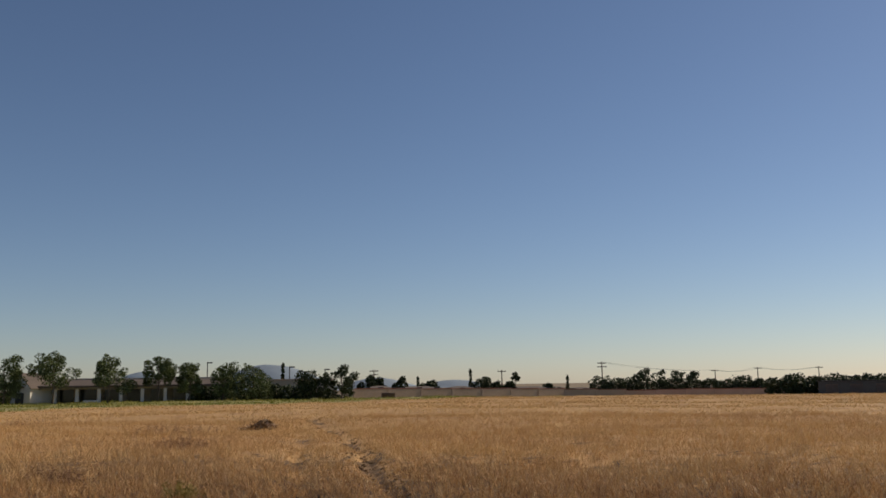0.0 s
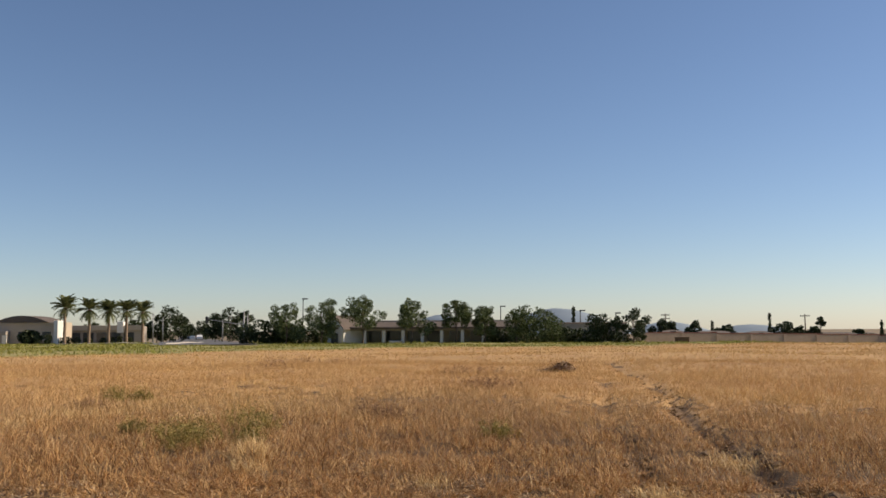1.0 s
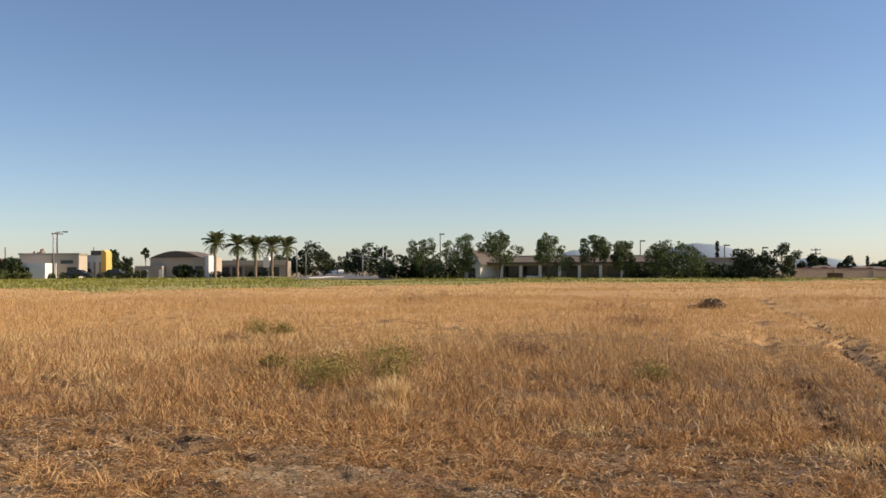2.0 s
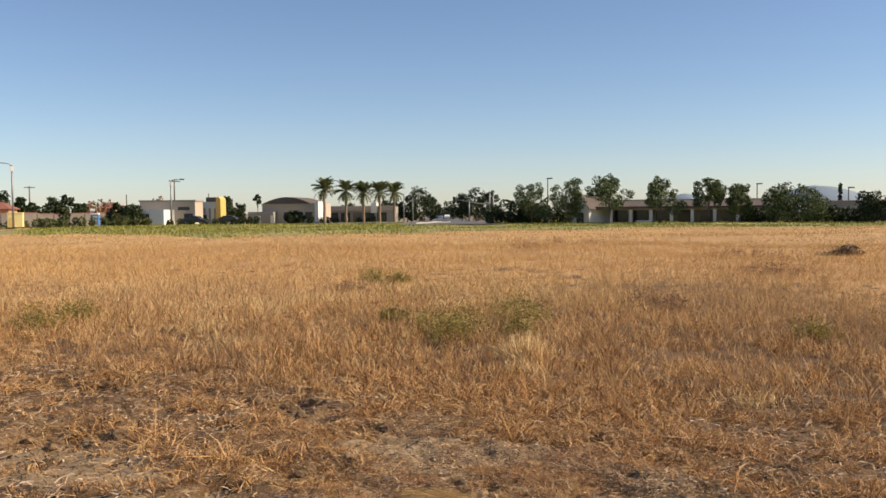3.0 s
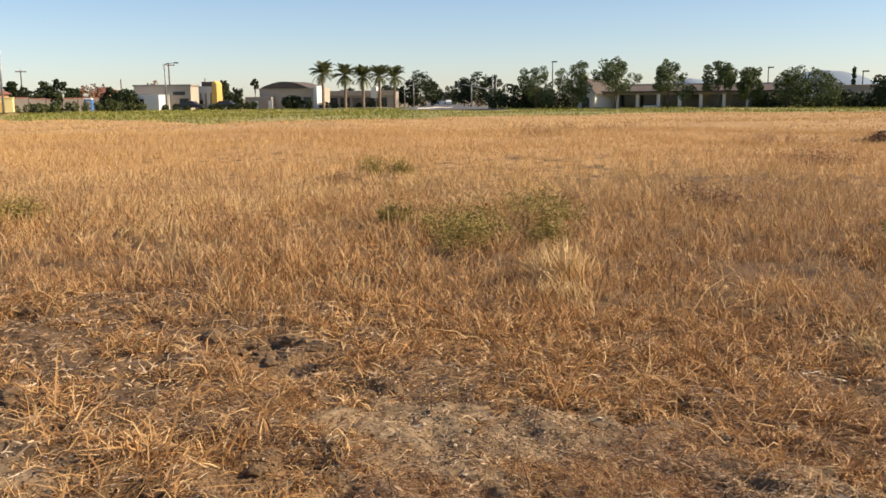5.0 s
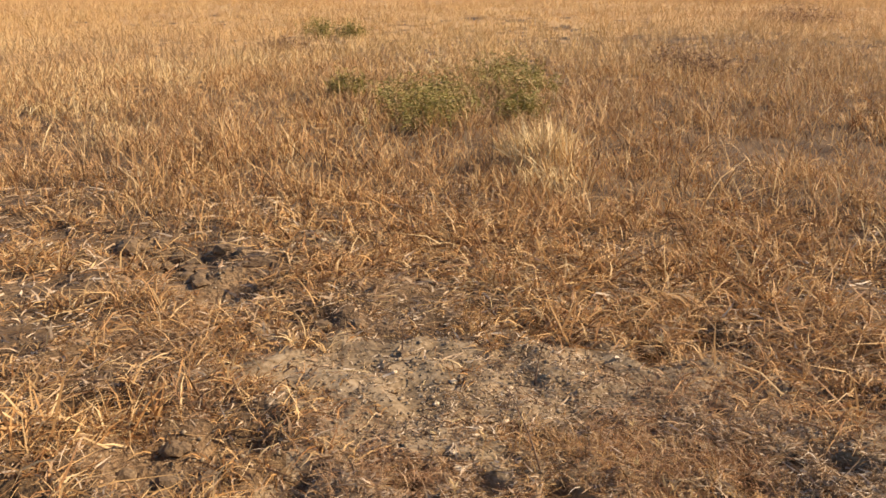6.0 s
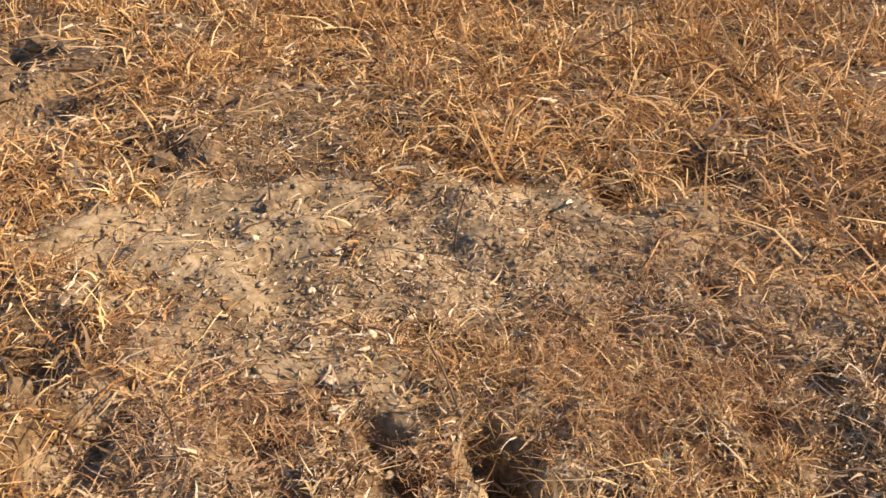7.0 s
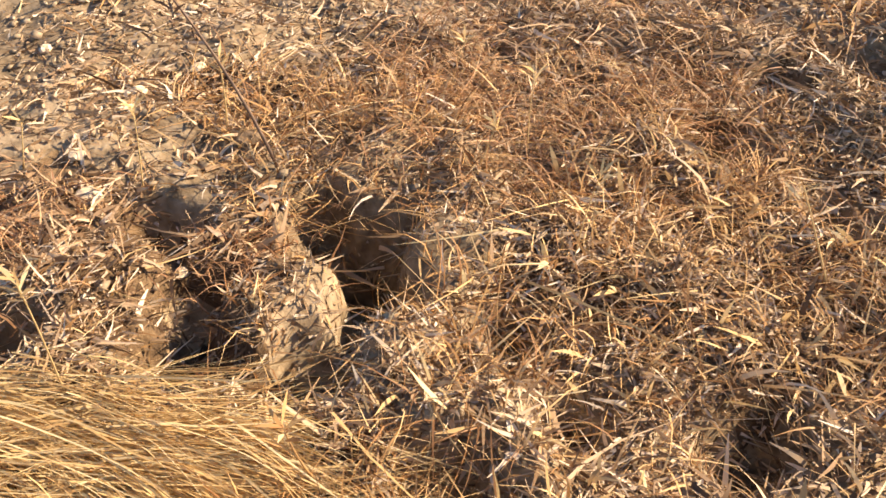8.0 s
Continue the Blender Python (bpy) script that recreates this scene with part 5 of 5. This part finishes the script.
M_BROWNWEED = blade_material("dead_weed", [(0.16, 0.085, 0.04), (0.27, 0.16, 0.085), (0.38, 0.24, 0.135)], (0.28, 0.165, 0.085), 1.0, 0.15)
# x, y, height, width of dead weeds
BROWN = [(-8.1, 14.2, 0.32, 0.9), (-7.6, 13.8, 0.28, 0.7), (-9.5, 20.6, 0.4, 1.2), (-9.0, 20.2, 0.36, 0.9), (-19.9, 25.8, 0.38, 1.0), (-24, 32.5, 0.4, 1.0), (-13.5, 13.0, 0.26, 0.6), (-25.4, 32.3, 0.42, 1.8), (-21.4, 31.6, 0.40, 1.6), (-12.1, 26.1, 0.42, 1.4), (-12.8, 25.4, 0.36, 1.2)]


# green weeds standing in the dry grass
def weed(x, y, h, w, seed, mat=M_GREEN, label="green leafy weed standing in dry grass", stems=80):
    r = np.random.default_rng(seed)
    ob = thing("green_weed", x, y, label, "weed", "green weeds")
    p = np.stack([r.normal(0, w * 0.3, stems), r.normal(0, w * 0.3, stems), np.zeros(stems)], 1)
    hh = h * r.uniform(0.5, 1.1, stems)
    turn, rise = r.uniform(0, 6.28, stems), r.uniform(1.0, 1.5, stems)
    part("stalk_growth", blades("stalk_growth", p, hh, 0.005, rise, turn, 0.1, 0, 3), mat, ob)["kind"] = "stuff"
    per = 14
    f = r.uniform(0.25, 1.0, (stems, per))
    way = np.stack([np.cos(rise) * np.cos(turn), np.cos(rise) * np.sin(turn), np.sin(rise)], 1)
    hh = hh * (1.15 - 0.5 * np.minimum(1, np.hypot(p[:, 0], p[:, 1]) / (w * 0.6)))
    q = (p[:, None] + way[:, None] * (hh[:, None] * f)[:, :, None]).reshape(-1, 3)
    n = len(q)
    part("foliage", blades("foliage", q, r.uniform(0.02, 0.055, n), r.uniform(0.006, 0.014, n), r.uniform(-0.2, 1.2, n), r.uniform(0, 6.28, n), 0.3, 0, 2, [0.5, 1.0, 0.15]), mat, ob)["kind"] = "stuff"
    return ob


for i, (x, y, h, w) in enumerate([(-8.3, 10.4, 0.33, 0.9), (-8.0, 10.1, 0.28, 0.7), (-8.7, 10.75, 0.3, 0.9), (-8.84, 12.0, 0.3, 0.8), (-8.3, 11.6, 0.27, 0.7), (-9.6, 10.6, 0.26, 0.35), (-14.5, 14.5, 0.32, 0.5), (-14.1, 14.8, 0.28, 0.4), (-12.3, 7.2, 0.3, 0.6), (-12.8, 7.9, 0.28, 0.6),
                                  (-7.6, 10.7, 0.22, 0.4), (-5.1, 12.6, 0.24, 0.4)]):
    weed(x, y, h * 1.25, w * 0.8, 500 + i)


# a pale tuft that stands out of the grass
def pale_tuft(x, y, h, w, n, seed, lean=0.25):
    r = np.random.default_rng(seed)
    ob = thing("pale_tuft", x, y, "pale golden tuft of taller dry grass", "grass tuft", "pale tufts")
    p = np.stack([r.normal(0, w * 0.35, n), r.normal(0, w * 0.35, n), np.zeros(n)], 1)
    part("grass_growth", blades("grass_growth", p, h * r.uniform(0.5, 1.1, n), r.uniform(0.003, 0.007, n), r.uniform(1.0, 1.5, n), r.normal(2.4, 0.9, n), r.uniform(0.1, 0.6, n), 0, 3, HEAD), M_MAT, ob)["kind"] = "stuff"
    return ob


for i, (x, y, h, w, n) in enumerate([(-6.42, 9.4, 0.46, 0.28, 520), (-6.1, 9.0, 0.24, 0.35, 200), (-6.75, 9.75, 0.26, 0.4, 220), (-4.1, 9.3, 0.2, 0.3, 120), (-9.4, 8.1, 0.24, 0.7, 260), (-10.8, 8.6, 0.26, 0.8, 300), (-0.9, 9.3, 0.26, 0.5, 240), (-2.05, 9.8, 0.22, 0.35, 240), (-1.95, 12.0, 0.3, 0.5, 300), (-1.35, 8.9, 0.28, 0.4, 260)]):
    pale_tuft(x, y, h, w, n, 600 + i)
for i in range(22):
    r = random.Random(640 + i)
    pale_tuft(r.uniform(-17, -9.5), r.uniform(7.0, 13.0), r.uniform(0.24, 0.32), r.uniform(0.7, 1.2), 150, 640 + i)


# the heap of dead brush far out in the field
def brush_heap(x, y, w, h, seed):
    r = random.Random(seed)
    ob = thing("brush_heap", x, y, "low heap of dead brown brush in the field", "brush heap")
    bm = bmesh.new()
    for i in range(90):
        a, d = r.uniform(0, 6.28), w * r.random() ** 0.7
        px, py = d * math.cos(a) * 1.6, d * math.sin(a)
        z = h * max(0.1, 1 - d / w) * r.random()
        b, L = r.uniform(0, 6.28), r.uniform(0.12, 0.3)
        tube(bm, [(px, py, z), (px + L * math.cos(b), py + L * math.sin(b), z + r.uniform(0.0, 0.3))], [0.012, 0.004], 4)
    part("twig_tangle", bm, M_BROWNWEED, ob)["kind"] = "stuff"
    part("dead_leaves", crown_mesh("dead_leaves", [(0.15, 0, h * 0.45, w * 0.8, 0.75), (0.36, 0.05, h * 0.3, w * 0.55, 0.7), (-0.12, 0, h * 0.25, w * 0.55, 0.6), (-0.42, 0.04, h * 0.15, w * 0.4, 0.5), (-0.7, 0, h * 0.1, w * 0.34, 0.45)], 1500, 0.05, seed), M_LITTER, ob)["kind"] = "stuff"


brush_heap(-12.3, 31.6, 0.34, 0.36, 5)


# the matted swathe of pale straw where the walk ends
locks, per = 120, 15
u, off = rng.random(locks), rng.normal(0, 0.034, locks)
cx, cy = -4.46 + 0.33 * u - 0.41 * off, 5.99 + 0.15 * u + 0.91 * off
aim, bow, up = rng.normal(0.40, 0.26, locks), rng.normal(-0.12, 0.28, locks), rng.uniform(0.0, 0.03, locks)
own = np.repeat(np.arange(locks), per)
k = locks * per
base = np.stack([cx[own] + rng.normal(0, 0.012, k), cy[own] + rng.normal(0, 0.012, k)], 1)
grass_layer("straw_swathe", blades("straw_swathe", on_ground(base, 0.008) + np.stack([np.zeros(k), np.zeros(k), up[own] + rng.uniform(0, 0.012, k)], 1), rng.uniform(0.05, 0.18, k), rng.uniform(0.0008, 0.0026, k),
            rng.normal(0.0, 0.04, k), aim[own] + rng.normal(0, 0.10, k), rng.uniform(0.05, 0.4, k), bow[own] + rng.normal(0.0, 0.07, k), 5), M_MAT, "flattened swathe of long pale golden straw", "straw")


# single stalks
def stalk(x, y, h, lean, turn, mat, label, seed, thick=0.0016, heads=True):
    r = random.Random(seed)
    ob = thing("dry_stalk", x, y, label, "stalk", "dry stalks", turn=turn)
    bend = r.uniform(-0.15, 0.15)
    pts = [(h * math.tan(lean) * f + h * bend * f * f, 0.02 * math.sin(3 * f) * h, h * f) for f in [k / 6 for k in range(7)]]
    part("stem", tube(bmesh.new(), pts, [thick * (1 - 0.5 * k / 6) for k in range(7)], 5), mat, ob)
    if heads:
        n = 9
        q = np.array([pts[-1]] * n) - np.array([[0, 0, h * 0.02 * i] for i in range(n)])
        part("seed_head", blades("seed_head", q, 0.028, 0.0035, 0.9, [2.4 * i for i in range(n)], 0.2, 0, 2, [0.4, 1.0, 0.1]), mat, ob)["kind"] = "stuff"
    return ob


stalk(-4.355, 6.53, 0.24, -0.25, 35, M_STALK, "thin dark dry stalk standing in straw", 1, 0.0026)
stalk(-4.70, 6.97, 0.17, 0.05, 35, M_STALK, "thin dark dry stalk on bare soil", 2, 0.003)
stalk(-5.22, 6.86, 0.10, 0.1, 35, M_STALK, "thin dark dry stalk on bare soil", 3, 0.003)
for i in range(44):
    r = random.Random(900 + i)
    x, y = r.uniform(-5.4, -3.3), r.uniform(5.95, 7.6)
    if bare(np.array([x]), np.array([y]))[0] < 0.4:
        stalk(x, y, r.uniform(0.05, 0.15), r.uniform(-0.6, 0.6), r.uniform(0, 360), M_MAT if i % 3 else M_STRAW, "pale dry grass stalk with a bristly head", 900 + i, r.uniform(0.0009, 0.0016))


def rut_clods(line, count, seed):
    r = np.random.default_rng(seed)
    pts = np.array(line)
    seg = np.hypot(*(pts[1:] - pts[:-1]).T)
    run = np.concatenate([[0], np.cumsum(seg)])
    u = r.random(count) ** 1.4 * run[-1]
    x, y = np.interp(u, run, pts[:, 0]) + r.normal(0, 0.16, count), np.interp(u, run, pts[:, 1]) + r.normal(0, 0.1, count)
    s = r.uniform(0.01, 0.045, count)
    c = np.stack([x, y, terrain(x, y) + s * 0.3], 1)
    corner = np.array([(1, 0, 0), (0, 1, 0), (-1, 0, 0), (0, -1, 0), (0.3, 0.2, 0.8), (0, 0, -0.8), (0.7, 0.7, 0.35), (-0.6, 0.7, 0.3)])
    v = c[:, None] + corner[None] * s[:, None, None] * r.uniform(0.6, 1.25, (count, 8, 3))
    quad = np.array([(0, 6, 4, 3), (6, 1, 7, 4), (7, 2, 3, 4), (0, 5, 1, 6), (1, 5, 2, 7), (2, 5, 0, 3)])
    me = mesh_from("rut_clods", v.reshape(-1, 3), (np.arange(count)[:, None, None] * 8 + quad[None]).reshape(-1, 4))
    me.materials.append(M_TURNED)
    tagged(new("rut_clods", me), "dark lumps of earth turned up along a wheel rut", "gravel", kind="stuff")


rut_clods(RUT_A, 420, 11)
rut_clods(RUT_B[:4], 120, 12)

for i, (x, y, h, w) in enumerate(BROWN):
    weed(x, y, h, w, 560 + i, M_BROWNWEED, "dead brown weed standing in dry grass", 60)


# low red-brown tufts beside the hollow
def red_tuft(x, y, h, w, count, seed):
    r = np.random.default_rng(seed)
    ob = thing("red_tuft", x, y, "low tangled tuft of red-brown dry grass", "grass tuft", "red-brown tufts")
    p = np.stack([r.normal(0, w * 0.4, count), r.normal(0, w * 0.4, count), np.zeros(count)], 1)
    part("grass_growth", blades("grass_growth", p, h * (0.2 + 0.75 * r.random(count) ** 2), r.uniform(0.0011, 0.0028, count), r.uniform(0.4, 1.5, count), r.uniform(0, 6.28, count), r.uniform(0.2, 1.1, count), r.normal(0, 0.5, count), 4), M_REDSTRAW, ob)["kind"] = "stuff"


M_REDSTRAW = blade_material("red_straw", [(0.15, 0.066, 0.03), (0.34, 0.17, 0.075), (0.50, 0.29, 0.135), (0.64, 0.44, 0.25)], (0.40, 0.22, 0.11), 3.0, 0.25)
for i, (x, y, h, w, count) in enumerate([(-4.1, 6.76, 0.13, 0.2, 320), (-4.24, 6.72, 0.11, 0.16, 240), (-3.97, 6.88, 0.14, 0.2, 300), (-4.02, 6.62, 0.08, 0.16, 220), (-4.3, 6.39, 0.06, 0.09, 220), (-4.55, 6.3, 0.11, 0.16, 260), (-4.68, 6.2, 0.12, 0.2, 280), (-4.3, 6.9, 0.1, 0.16, 180),
                                         (-5.5, 6.2, 0.12, 0.25, 260), (-5.0, 6.3, 0.1, 0.22, 220), (-4.2, 7.2, 0.13, 0.3, 320), (-3.8, 7.3, 0.14, 0.3, 320), (-5.2, 7.7, 0.13, 0.3, 280), (-6.1, 7.3, 0.12, 0.3, 280), (-6.0, 6.4, 0.11, 0.3, 260)]):
    red_tuft(x, y, h, w, int(count * 1.5), 800 + i)
k = 420
xy = np.stack([rng.uniform(-4.05, -3.35, k), rng.uniform(6.08, 6.78, k)], 1)
grass_layer("bristly_heads", blades("bristly_heads", on_ground(xy, 0.004), rng.uniform(0.022, 0.05, k), rng.uniform(0.003, 0.007, k), rng.uniform(0.3, 1.5, k), random_turn(k), rng.uniform(0, 0.6, k), rng.normal(0, 0.3, k), 3, [0.25, 0.9, 0.8, 0.08]),
            M_MAT, "pale bristly seed heads among trampled straw", "seed heads")
